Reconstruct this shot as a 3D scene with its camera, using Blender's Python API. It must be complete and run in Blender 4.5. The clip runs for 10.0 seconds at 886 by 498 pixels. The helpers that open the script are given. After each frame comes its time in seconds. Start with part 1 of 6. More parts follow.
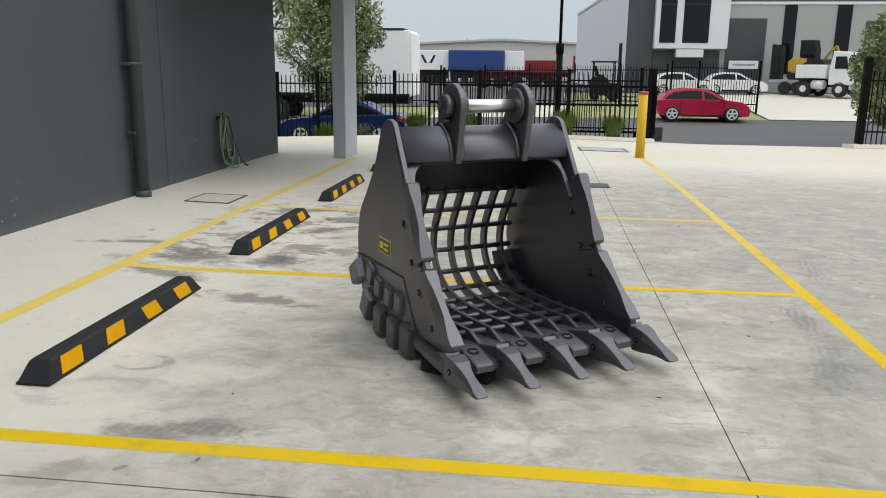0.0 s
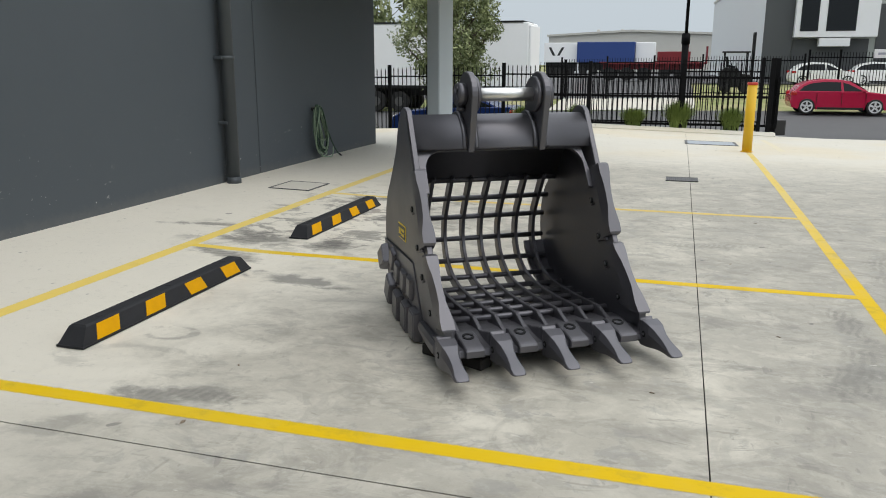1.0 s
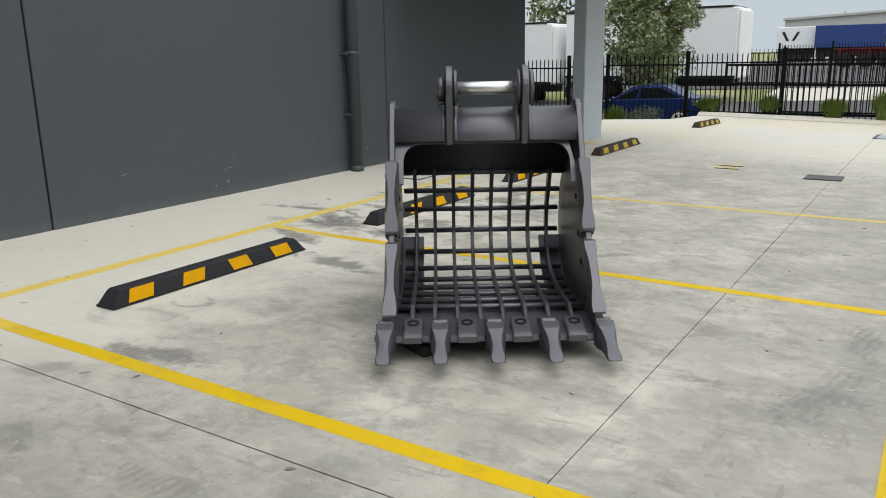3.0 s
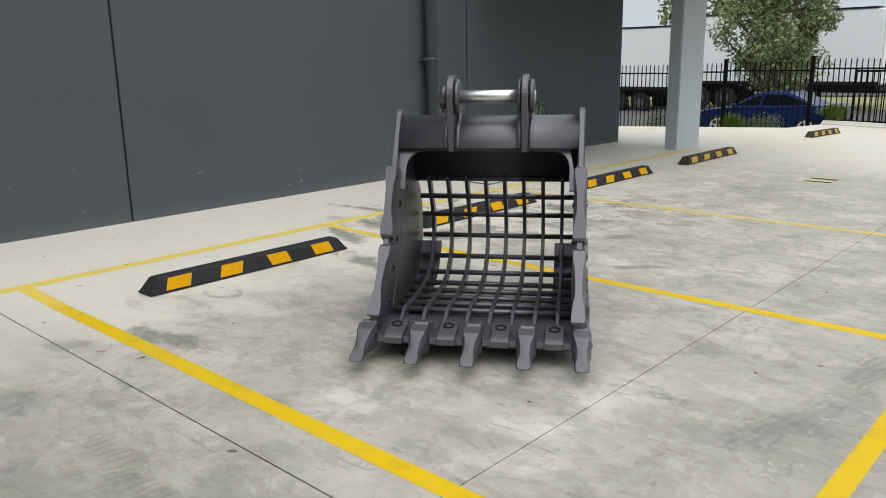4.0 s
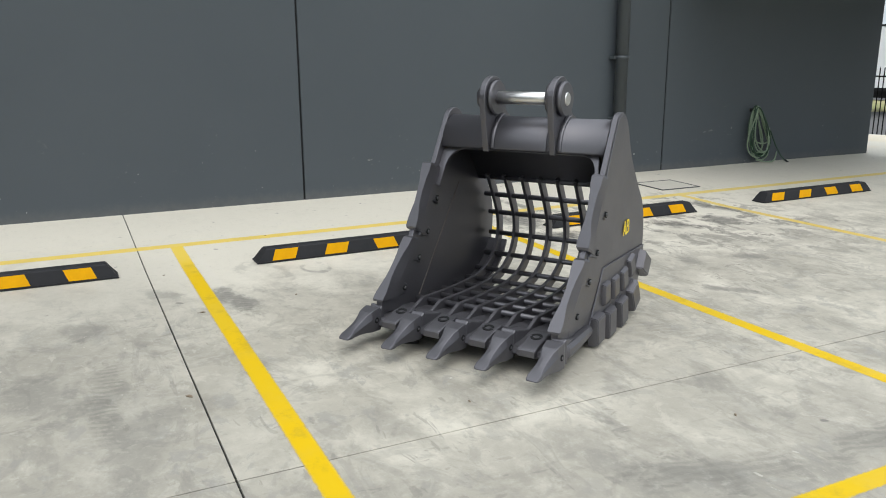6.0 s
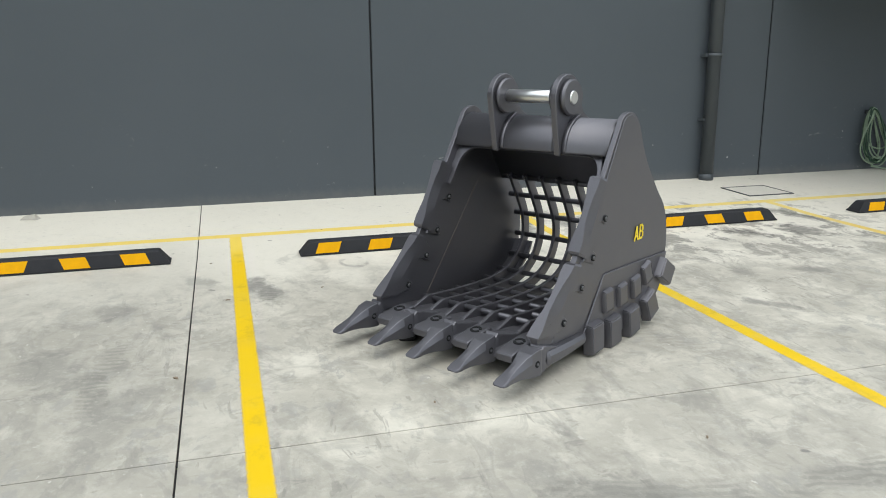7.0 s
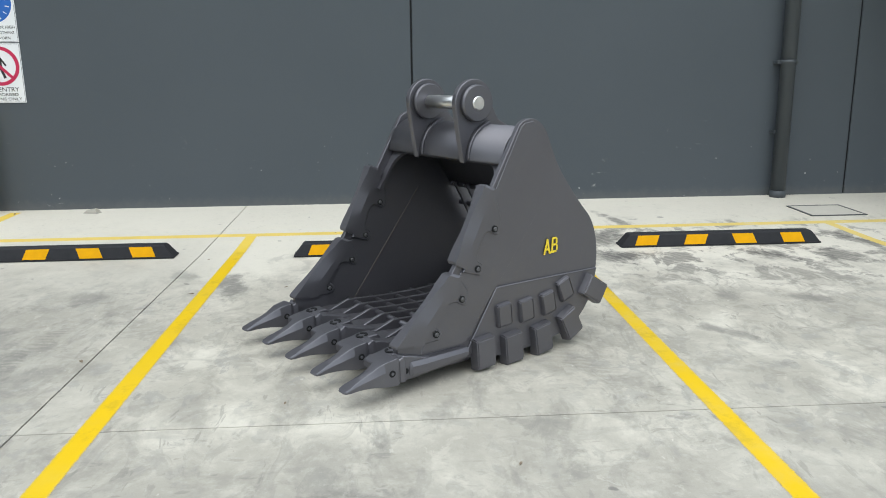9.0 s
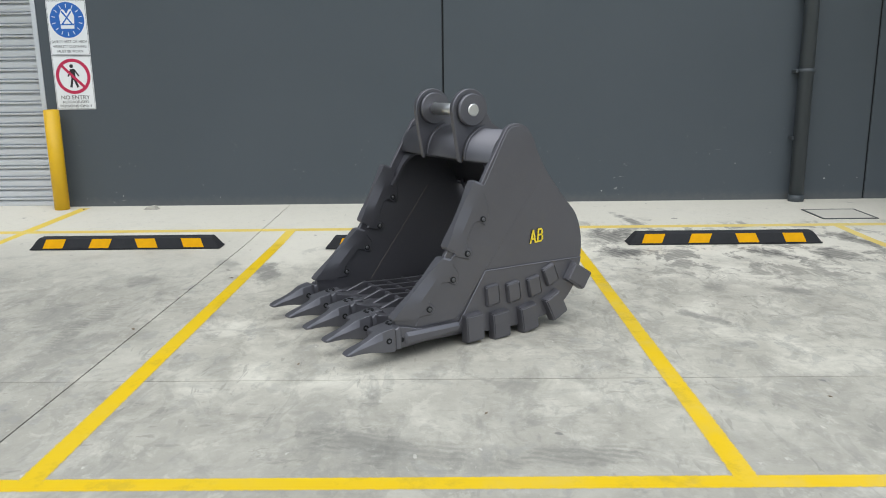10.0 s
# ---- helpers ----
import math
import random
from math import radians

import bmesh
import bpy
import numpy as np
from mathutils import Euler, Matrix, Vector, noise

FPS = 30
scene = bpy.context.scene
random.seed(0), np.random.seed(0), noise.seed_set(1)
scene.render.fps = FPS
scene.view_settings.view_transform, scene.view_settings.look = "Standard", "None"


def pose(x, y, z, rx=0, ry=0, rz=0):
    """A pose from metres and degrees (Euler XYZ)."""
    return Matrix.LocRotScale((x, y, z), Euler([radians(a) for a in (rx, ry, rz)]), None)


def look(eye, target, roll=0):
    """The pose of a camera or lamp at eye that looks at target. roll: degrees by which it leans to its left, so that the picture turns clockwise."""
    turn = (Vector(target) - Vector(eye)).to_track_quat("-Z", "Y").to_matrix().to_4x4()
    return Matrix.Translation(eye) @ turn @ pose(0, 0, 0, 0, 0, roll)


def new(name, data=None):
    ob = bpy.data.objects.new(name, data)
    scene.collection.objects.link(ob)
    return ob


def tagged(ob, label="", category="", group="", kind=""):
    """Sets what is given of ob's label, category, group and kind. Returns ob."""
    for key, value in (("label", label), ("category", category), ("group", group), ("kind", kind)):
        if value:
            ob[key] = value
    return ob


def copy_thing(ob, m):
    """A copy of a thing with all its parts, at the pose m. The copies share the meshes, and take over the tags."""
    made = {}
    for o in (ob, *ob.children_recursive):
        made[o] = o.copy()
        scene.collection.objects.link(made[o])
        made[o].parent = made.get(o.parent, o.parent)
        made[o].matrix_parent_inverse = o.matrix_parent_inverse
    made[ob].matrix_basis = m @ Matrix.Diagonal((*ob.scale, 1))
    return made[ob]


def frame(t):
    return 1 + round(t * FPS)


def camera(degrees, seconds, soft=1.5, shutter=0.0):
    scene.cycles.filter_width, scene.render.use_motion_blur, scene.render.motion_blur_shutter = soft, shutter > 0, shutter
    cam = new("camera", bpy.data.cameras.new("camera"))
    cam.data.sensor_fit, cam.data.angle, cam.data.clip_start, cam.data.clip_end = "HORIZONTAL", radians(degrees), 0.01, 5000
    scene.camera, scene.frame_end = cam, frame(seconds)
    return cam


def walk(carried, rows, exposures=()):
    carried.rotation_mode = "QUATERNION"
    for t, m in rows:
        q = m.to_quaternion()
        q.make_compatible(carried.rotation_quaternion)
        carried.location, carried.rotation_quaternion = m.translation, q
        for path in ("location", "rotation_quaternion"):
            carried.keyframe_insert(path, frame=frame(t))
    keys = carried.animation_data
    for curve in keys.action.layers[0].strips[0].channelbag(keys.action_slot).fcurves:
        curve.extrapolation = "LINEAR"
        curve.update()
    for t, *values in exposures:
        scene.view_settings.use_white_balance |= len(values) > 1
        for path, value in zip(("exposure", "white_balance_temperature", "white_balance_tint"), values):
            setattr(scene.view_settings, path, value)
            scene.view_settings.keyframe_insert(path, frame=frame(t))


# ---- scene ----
cam = camera(59.4, 10.0, 1.0)
PATH = [
    (0, (-0.028, -0.048, 1.477), (-0.269, 1.886, 1.03), 0.6),
    (0.5, (0.309, -0.054, 1.479), (-0.099, 1.851, 1.028), 0.3),
    (1, (0.591, 0.015, 1.457), (0.034, 1.878, 0.992), 0.1),
    (1.5, (0.896, 0.089, 1.462), (0.206, 1.904, 0.983), -0.2),
    (2, (1.225, 0.162, 1.464), (0.415, 1.925, 0.976), -0.5),
    (2.5, (1.525, 0.292, 1.467), (0.596, 1.994, 0.978), -0.8),
    (4, (2.458, 0.808, 1.488), (1.144, 2.241, 1.018), -0.9),
    (4.5, (2.761, 1.02, 1.502), (1.321, 2.326, 1.032), -0.7),
    (5, (2.995, 1.283, 1.492), (1.44, 2.449, 1.021), -0.5),
    (5.5, (3.22, 1.595, 1.501), (1.56, 2.606, 1.028), -0.3),
    (6, (3.439, 1.909, 1.505), (1.691, 2.756, 1.031), -0.3),
    (7.5, (3.697, 2.962, 1.486), (1.793, 3.352, 1.015), -0.6),
    (8, (3.691, 3.321, 1.491), (1.767, 3.604, 1.025), -0.7),
    (8.5, (3.718, 3.684, 1.479), (1.781, 3.883, 1.022), -0.7),
    (9, (3.865, 3.944, 1.451), (1.919, 4.067, 1.006), -0.6),
    (9.5, (4.18, 4.11, 1.464), (2.229, 4.155, 1.029), -0.6),
    (10, (4.453, 4.254, 1.467), (2.499, 4.23, 1.041), -0.7),
]
walk(cam, [(t, look(eye, target, roll)) for t, eye, target, roll in PATH], [(0.0, -0.06, 6500, 10), (2.5, -0.1, 6490, 10), (4.0, 0.0, 6480, 10), (5.0, 0.06, 6480, 10), (7.5, 0.3, 6300, 8), (9.0, 0.28, 6200, 8), (10.0, 0.12, 6200, 9)])

# ---- world and light ----
SUN_EL, SUN_AZ = 60.0, 100.0
world = bpy.data.worlds.new("overcast")
scene.world = world
world.use_nodes = True
wn = world.node_tree
wn.nodes.clear()
sky = wn.nodes.new("ShaderNodeTexSky")
sky.sky_type = "NISHITA"
sky.sun_disc = False
sky.sun_elevation = radians(SUN_EL)
sky.sun_rotation = radians(SUN_AZ)
sky.dust_density = 4.0
sky_dim = wn.nodes.new("ShaderNodeVectorMath")
sky_dim.operation = "SCALE"
sky_dim.inputs["Scale"].default_value = 0.06
wn.links.new(sky.outputs[0], sky_dim.inputs[0])
# cloud cover: an even overcast, brighter overhead than at the horizon
where = wn.nodes.new("ShaderNodeTexCoord")
height = wn.nodes.new("ShaderNodeSeparateXYZ")
wn.links.new(where.outputs["Generated"], height.inputs[0])
lift = wn.nodes.new("ShaderNodeMapRange")
lift.inputs["From Min"].default_value, lift.inputs["From Max"].default_value = 0.12, 1.0
lift.inputs["To Min"].default_value, lift.inputs["To Max"].default_value = 0.0, 1.0
wn.links.new(height.outputs["Z"], lift.inputs["Value"])
shade = wn.nodes.new("ShaderNodeMix")
shade.data_type = "RGBA"
shade.inputs["A"].default_value = (0.70, 0.785, 0.85, 1)
shade.inputs["B"].default_value = (1.95, 2.02, 2.07, 1)
wn.links.new(lift.outputs[0], shade.inputs["Factor"])
cloud = wn.nodes.new("ShaderNodeMix")
cloud.data_type = "RGBA"
cloud.inputs["Factor"].default_value = 0.85
wn.links.new(sky_dim.outputs[0], cloud.inputs["A"])
wn.links.new(shade.outputs["Result"], cloud.inputs["B"])
wbg = wn.nodes.new("ShaderNodeBackground")
wbg.inputs["Strength"].default_value = 0.95
wout = wn.nodes.new("ShaderNodeOutputWorld")
wn.links.new(cloud.outputs["Result"], wbg.inputs[0])
wn.links.new(wbg.outputs[0], wout.inputs[0])
sun = new("sun", bpy.data.lights.new("sun", "SUN"))
sun.data.energy = 0.9
sun.data.angle = radians(60)
sun.data.color = (1.0, 0.95, 0.87)
az, el = radians(SUN_AZ), radians(SUN_EL)
sun.matrix_world = look((0, 0, 30), (-math.sin(az) * math.cos(el), -math.cos(az) * math.cos(el), 30 - math.sin(el)))


# ---- materials ----
class Mat:
    """A small wrapper round a node tree with one principled shader."""

    def __init__(self, name, color=(0.5, 0.5, 0.5), rough=0.6, metal=0.0, spec=0.5):
        self.m = bpy.data.materials.new(name)
        self.m.use_nodes = True
        self.t = self.m.node_tree
        self.p = self.t.nodes["Principled BSDF"]
        self.p.inputs["Base Color"].default_value = (*color[:3], 1)
        self.p.inputs["Roughness"].default_value = rough
        self.p.inputs["Metallic"].default_value = metal
        self.p.inputs["Specular IOR Level"].default_value = spec
        self.tc = self.t.nodes.new("ShaderNodeTexCoord").outputs["Object"]

        flat = self.t.nodes.new("ShaderNodeVectorMath")
        flat.operation = "MULTIPLY"
        flat.inputs[1].default_value = (1, 1, 0)
        self.t.links.new(self.tc, flat.inputs[0])
        self.flat = flat.outputs[0]

    def link(self, a, b):
        self.t.links.new(a, b)

    def coords(self, scale=(1, 1, 1), turn=0.0):
        n = self.t.nodes.new("ShaderNodeMapping")
        n.inputs["Scale"].default_value = scale
        n.inputs["Rotation"].default_value = (0, 0, turn)
        self.link(self.tc, n.inputs[0])
        return n.outputs[0]

    def noise(self, scale, detail=4.0, rough=0.55, vec=None, distort=0.0):
        n = self.t.nodes.new("ShaderNodeTexNoise")
        n.inputs["Scale"].default_value = scale
        n.inputs["Detail"].default_value = detail
        n.inputs["Roughness"].default_value = rough
        n.inputs["Distortion"].default_value = distort
        self.link(vec or self.tc, n.inputs["Vector"])
        return n.outputs["Fac"]

    def ramp(self, fac, a, b, lo=0.0, hi=1.0):
        n = self.t.nodes.new("ShaderNodeMapRange")
        n.inputs["From Min"].default_value, n.inputs["From Max"].default_value = a, b
        n.inputs["To Min"].default_value, n.inputs["To Max"].default_value = lo, hi
        n.interpolation_type = "SMOOTHSTEP"
        self.link(fac, n.inputs["Value"])
        return n.outputs[0]

    def math(self, op, a, b=0.0):
        n = self.t.nodes.new("ShaderNodeMath")
        n.operation = op
        for i, v in enumerate((a, b)):
            if isinstance(v, (int, float)):
                n.inputs[i].default_value = v
            else:
                self.link(v, n.inputs[i])
        return n.outputs[0]

    def mix(self, fac, a, b):
        n = self.t.nodes.new("ShaderNodeMix")
        n.data_type = "RGBA"
        for key, v in (("Factor", fac), ("A", a), ("B", b)):
            if isinstance(v, (int, float)):
                n.inputs[key].default_value = v
            elif isinstance(v, tuple):
                n.inputs[key].default_value = (*v[:3], 1)
            else:
                self.link(v, n.inputs[key])
        return n.outputs["Result"]

    def color(self, v):
        self.link(v, self.p.inputs["Base Color"])

    def rough(self, v):
        self.link(v, self.p.inputs["Roughness"])

    def bump(self, h, strength=0.3, dist=0.01):
        n = self.t.nodes.new("ShaderNodeBump")
        n.inputs["Strength"].default_value = strength
        n.inputs["Distance"].default_value = dist
        self.link(h, n.inputs["Height"])
        self.link(n.outputs[0], self.p.inputs["Normal"])

    def axes(self):
        n = self.t.nodes.new("ShaderNodeSeparateXYZ")
        self.link(self.tc, n.inputs[0])
        return n.outputs

    def alpha(self, v):
        self.link(v, self.p.inputs["Alpha"])


def simple(name, color, rough=0.5, metal=0.0, vary=0.15, scale=6.0, bump=0.0, bscale=60.0, spec=0.5):
    """Paint or plain stuff with a slight variation of tone at two scales."""
    m = Mat(name, color, rough, metal, spec)
    a = m.noise(scale, 5)
    b = m.noise(scale * 9, 3)
    dark = tuple(c * (1 - vary) for c in color[:3])
    light = tuple(min(1, c * (1 + vary)) for c in color[:3])
    m.color(m.mix(m.math("ADD", m.math("MULTIPLY", a, 0.7), m.math("MULTIPLY", b, 0.3)), dark, light))
    m.rough(m.ramp(a, 0.3, 0.7, max(0.02, rough - 0.07), min(1, rough + 0.07)))
    if bump:
        m.bump(m.noise(bscale, 4), bump, 0.004)
    return m.m


def make_concrete():
    m = Mat("concrete", (0.4, 0.39, 0.36), 0.75)
    x, y, z = m.axes()
    big = m.noise(0.5, 4, 0.55)
    mid = m.noise(2.0, 11, 0.68, distort=0.4)
    swirl = m.noise(3.4, 11, 0.68, m.coords((0.8, 1.2, 1), 0.5), 0.6)
    wipe = m.noise(5.5, 10, 0.68, m.coords((0.85, 1.15, 1), -0.3), 0.4)
    fine = m.noise(19, 7, 0.72)
    grit = m.noise(150, 3, 0.6)
    clean, grey, dark, black = (0.67, 0.636, 0.55), (0.40, 0.377, 0.32), (0.21, 0.20, 0.172), (0.075, 0.073, 0.07)
    # the bays are worn grey by tyres; the strip by the wall and the far end stay pale
    edge = m.math("ADD", x, m.math("MULTIPLY", m.math("SUBTRACT", mid, 0.5), 2.2))
    bays = m.math("MULTIPLY", m.ramp(edge, -2.6, -0.6), m.ramp(m.math("ADD", y, m.math("MULTIPLY", big, 4.0)), 16.5, 11.5))
    c = m.mix(m.math("MULTIPLY", m.ramp(mid, 0.2, 0.6), m.math("ADD", m.math("MULTIPLY", bays, 0.86), 0.08)), clean, grey)
    c = m.mix(m.math("MULTIPLY", m.ramp(swirl, 0.47, 0.66), m.math("MULTIPLY", m.math("ADD", m.math("MULTIPLY", bays, 0.43), 0.03), m.ramp(y, 6.5, 10.5, 1.0, 0.55))), c, dark)
    c = m.mix(m.math("MULTIPLY", m.ramp(m.noise(0.7, 5, 0.6), 0.46, 0.64), m.math("MULTIPLY", bays, 0.2)), c, dark)
    # the drive lane is greyer than the bays
    lane = m.ramp(m.math("ADD", x, m.math("MULTIPLY", m.math("SUBTRACT", mid, 0.5), 1.6)), 0.1, 1.8, 0.0, 0.34)
    c = m.mix(m.math("MULTIPLY", lane, m.ramp(y, 14.0, 9.0)), c, (0.27, 0.258, 0.228))
    south = m.math("MULTIPLY", m.ramp(m.math("ADD", y, m.math("MULTIPLY", m.math("SUBTRACT", mid, 0.5), 1.5)), 2.9, 1.9), m.ramp(edge, -3.6, -2.2))
    c = m.mix(m.math("MULTIPLY", south, 0.34), c, (0.25, 0.24, 0.21))
    # sweeping half-dry smears, long and thin, with a firm side and a soft side
    smear = m.noise(2.4, 8, 0.6, m.coords((1.0, 2.0, 1), 0.7), 1.3)
    c = m.mix(m.math("MULTIPLY", m.math("MULTIPLY", m.ramp(smear, 0.53, 0.585), m.ramp(smear, 0.74, 0.6)), m.math("MULTIPLY", bays, 0.3)), c, (0.22, 0.212, 0.19))
    smear = m.noise(3.0, 8, 0.62, m.coords((1.8, 1.0, 1), -0.35), 1.2)
    c = m.mix(m.math("MULTIPLY", m.ramp(smear, 0.56, 0.62), m.math("MULTIPLY", bays, 0.22)), c, (0.235, 0.228, 0.205))
    # wiped smudges with firmer edges, here and there
    there = m.math("MULTIPLY", m.ramp(big, 0.38, 0.56), m.math("ADD", m.math("MULTIPLY", bays, 0.5), 0.06))
    c = m.mix(m.math("MULTIPLY", m.ramp(wipe, 0.555, 0.6), there), c, (0.29, 0.284, 0.262))
    c = m.mix(m.math("MULTIPLY", m.ramp(wipe, 0.42, 0.36), m.math("MULTIPLY", bays, 0.4)), c, (0.57, 0.54, 0.465))
    # tyre scrub near the wheel stops, broken by tread bars
    tread = m.t.nodes.new("ShaderNodeTexWave")
    tread.inputs["Scale"].default_value = 7.0
    tread.inputs["Distortion"].default_value = 9.0
    tread.inputs["Detail"].default_value = 4.0
    m.link(m.coords((0.4, 1, 1), 0.6), tread.inputs["Vector"])
    bars = m.ramp(tread.outputs["Fac"], 0.15, 0.6, 0.8, 1.0)
    scrub = m.math("MULTIPLY", m.ramp(swirl, 0.5, 0.58), m.math("MULTIPLY", m.ramp(edge, -3.6, -2.9), m.ramp(edge, -0.6, -2.0)))
    scrub = m.math("MULTIPLY", m.math("MULTIPLY", scrub, bars), m.math("MULTIPLY", m.ramp(y, 9.0, 7.8, 0.15, 1.0), m.ramp(y, 5.2, 5.8, 0.0, 1.0)))
    c = m.mix(m.math("MULTIPLY", scrub, 0.62), c, black)
    # single tyre marks: middle, half length, half width, turn, depth of tone
    ragged = m.math("MULTIPLY", m.math("SUBTRACT", wipe, 0.5), 3.0)

    def mark(cx, cy, a, b, turn, ring=False):
        n = m.t.nodes.new("ShaderNodeMapping")
        n.vector_type = "TEXTURE"
        n.inputs["Location"].default_value = (cx, cy, 0)
        n.inputs["Rotation"].default_value = (0, 0, radians(turn))
        n.inputs["Scale"].default_value = (a, b, 1)
        m.link(m.flat, n.inputs[0])
        d = m.t.nodes.new("ShaderNodeVectorMath")
        d.operation = "LENGTH"
        m.link(n.outputs[0], d.inputs[0])
        d = d.outputs["Value"]
        if ring:
            d = m.math("MULTIPLY", m.math("ABSOLUTE", m.math("SUBTRACT", d, 1.0)), 4.0)
        return m.ramp(m.math("ADD", d, ragged), 1.1, 0.35)

    for cx, cy, a, b, turn, tone in (
            (-1.50, 2.78, 0.38, 0.13, 8, 0.62), (-1.80, 2.38, 0.20, 0.10, 40, 0.42), (-1.88, 4.68, 0.52, 0.12, -13, 0.75),
            (-1.22, 1.92, 0.22, 0.16, 10, 0.5), (-0.40, 1.68, 0.35, 0.2, 20, 0.42), (1.56, 3.92, 0.4, 0.24, 60, 0.28),
            (1.20, 3.66, 0.3, 0.16, 20, 0.25), (1.60, 4.70, 0.14, 0.2, 0, 0.25), (0.55, 3.0, 0.22, 0.1, 10, 0.3),
            (-0.80, 6.62, 0.2, 0.12, 60, 0.55), (-0.20, 5.82, 0.22, 0.07, 40, 0.5), (-0.9, 6.12, 0.2, 0.09, 0, 0.45),
            (0.3, 2.05, 0.5, 0.16, -10, 0.3), (1.1, 1.5, 0.4, 0.2, 30, 0.3)):
        c = m.mix(m.math("MULTIPLY", mark(cx, cy, a, b, turn), tone), c, (0.14, 0.137, 0.128))
    for cx, cy, a, b, turn, tone in (
            (-2.75, 5.2, 0.4, 0.13, -20, 0.7), (-2.75, 5.72, 0.45, 0.26, 10, 0.75), (-2.05, 5.72, 0.28, 0.22, 0, 0.75), (-3.45, 6.1, 0.4, 0.08, 10, 0.65),
            (-2.9, 5.9, 0.3, 0.14, -10, 0.6), (-2.0, 6.95, 0.3, 0.16, 20, 0.7), (-1.95, 7.5, 0.3, 0.2, 0, 0.7), (-2.5, 7.9, 0.4, 0.1, 10, 0.6)):
        c = m.mix(m.math("MULTIPLY", m.math("MULTIPLY", mark(cx, cy, a, b, turn), bars), tone), c, black)
    lugs = m.t.nodes.new("ShaderNodeTexWave")
    lugs.inputs["Scale"].default_value = 9.0
    lugs.inputs["Distortion"].default_value = 7.0
    lugs.inputs["Detail"].default_value = 3.0
    m.link(m.coords((0.75, 0.75, 1), 0.25), lugs.inputs["Vector"])
    prints = m.ramp(lugs.outputs["Fac"], 0.3, 0.7, 0.3, 0.85)
    for cx, cy, a, b, turn, tone in ((-0.2, 1.95, 0.5, 0.09, -6, 0.5), (1.6, 4.75, 0.11, 0.42, 4, 0.5), (1.5, 3.95, 0.16, 0.5, -20, 0.4), (-1.42, 2.8, 0.4, 0.08, 6, 0.5),
                                     (2.3, 3.2, 0.12, 0.6, 10, 0.4), (0.9, 6.6, 0.5, 0.1, 12, 0.4), (2.1, 6.2, 0.12, 0.7, -8, 0.4), (0.2, 4.9, 0.4, 0.1, 30, 0.3)):
        c = m.mix(m.math("MULTIPLY", m.math("MULTIPLY", mark(cx, cy, a, b, turn), prints), tone), c, (0.15, 0.145, 0.13))
    for cx, cy, a, b, turn, tone in ((-2.03, 3.5, 0.14, 0.1, 0, 0.5), (-0.55, 1.75, 0.5, 0.42, 0, 0.3), (-1.95, 3.1, 0.4, 0.17, 0, 0.25), (1.2, 4.2, 0.5, 0.4, 0, 0.25)):
        c = m.mix(m.math("MULTIPLY", m.math("MULTIPLY", mark(cx, cy, a, b, turn, True), m.ramp(swirl, 0.45, 0.56)), tone), c, (0.17, 0.167, 0.155))
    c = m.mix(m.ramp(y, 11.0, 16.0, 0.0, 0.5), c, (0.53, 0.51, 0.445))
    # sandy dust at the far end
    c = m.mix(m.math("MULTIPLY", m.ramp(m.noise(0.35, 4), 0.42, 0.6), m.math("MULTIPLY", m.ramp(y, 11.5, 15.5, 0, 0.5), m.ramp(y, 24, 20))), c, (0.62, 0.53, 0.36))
    c = m.mix(m.ramp(fine, 0.5, 0.72, 0, 0.2), c, (0.66, 0.635, 0.57))
    c = m.mix(m.ramp(fine, 0.44, 0.3, 0, 0.25), c, (0.22, 0.215, 0.2))
    c = m.mix(m.ramp(grit, 0.58, 0.8, 0, 0.35), c, (0.17, 0.17, 0.16))
    scuff = m.math("MULTIPLY", m.ramp(m.noise(15, 5, 0.6, m.coords((1.0, 0.45, 1), 0.9), 0.4), 0.6, 0.66), m.ramp(m.noise(1.1, 3), 0.47, 0.58))
    c = m.mix(m.math("MULTIPLY", m.math("MULTIPLY", scuff, bays), 0.36), c, (0.16, 0.155, 0.14))
    scrape = m.math("MULTIPLY", m.ramp(m.noise(11, 4, 0.55, m.coords((0.35, 1.3, 1), -0.25), 0.5), 0.63, 0.675), m.ramp(m.noise(0.9, 3, 0.5, m.coords((1, 1, 1), 1.2)), 0.45, 0.55))
    c = m.mix(m.math("MULTIPLY", m.math("MULTIPLY", scrape, bays), 0.42), c, (0.19, 0.183, 0.16))
    chip = m.math("MULTIPLY", m.ramp(m.noise(24, 3, 0.5, m.coords((0.5, 1.0, 1), 0.3)), 0.68, 0.72), m.ramp(m.noise(1.7, 3), 0.52, 0.6))
    c = m.mix(m.math("MULTIPLY", m.math("MULTIPLY", chip, bays), 0.5), c, (0.66, 0.635, 0.57))
    speck = m.noise(8, 2, 0.4)
    c = m.mix(m.ramp(speck, 0.74, 0.77, 0, 0.55), c, (0.1, 0.1, 0.1))
    m.color(c)
    m.rough(m.ramp(mid, 0.3, 0.7, 0.85, 0.6))
    m.bump(m.math("ADD", m.math("MULTIPLY", fine, 0.5), grit), 0.2, 0.003)
    return m.m


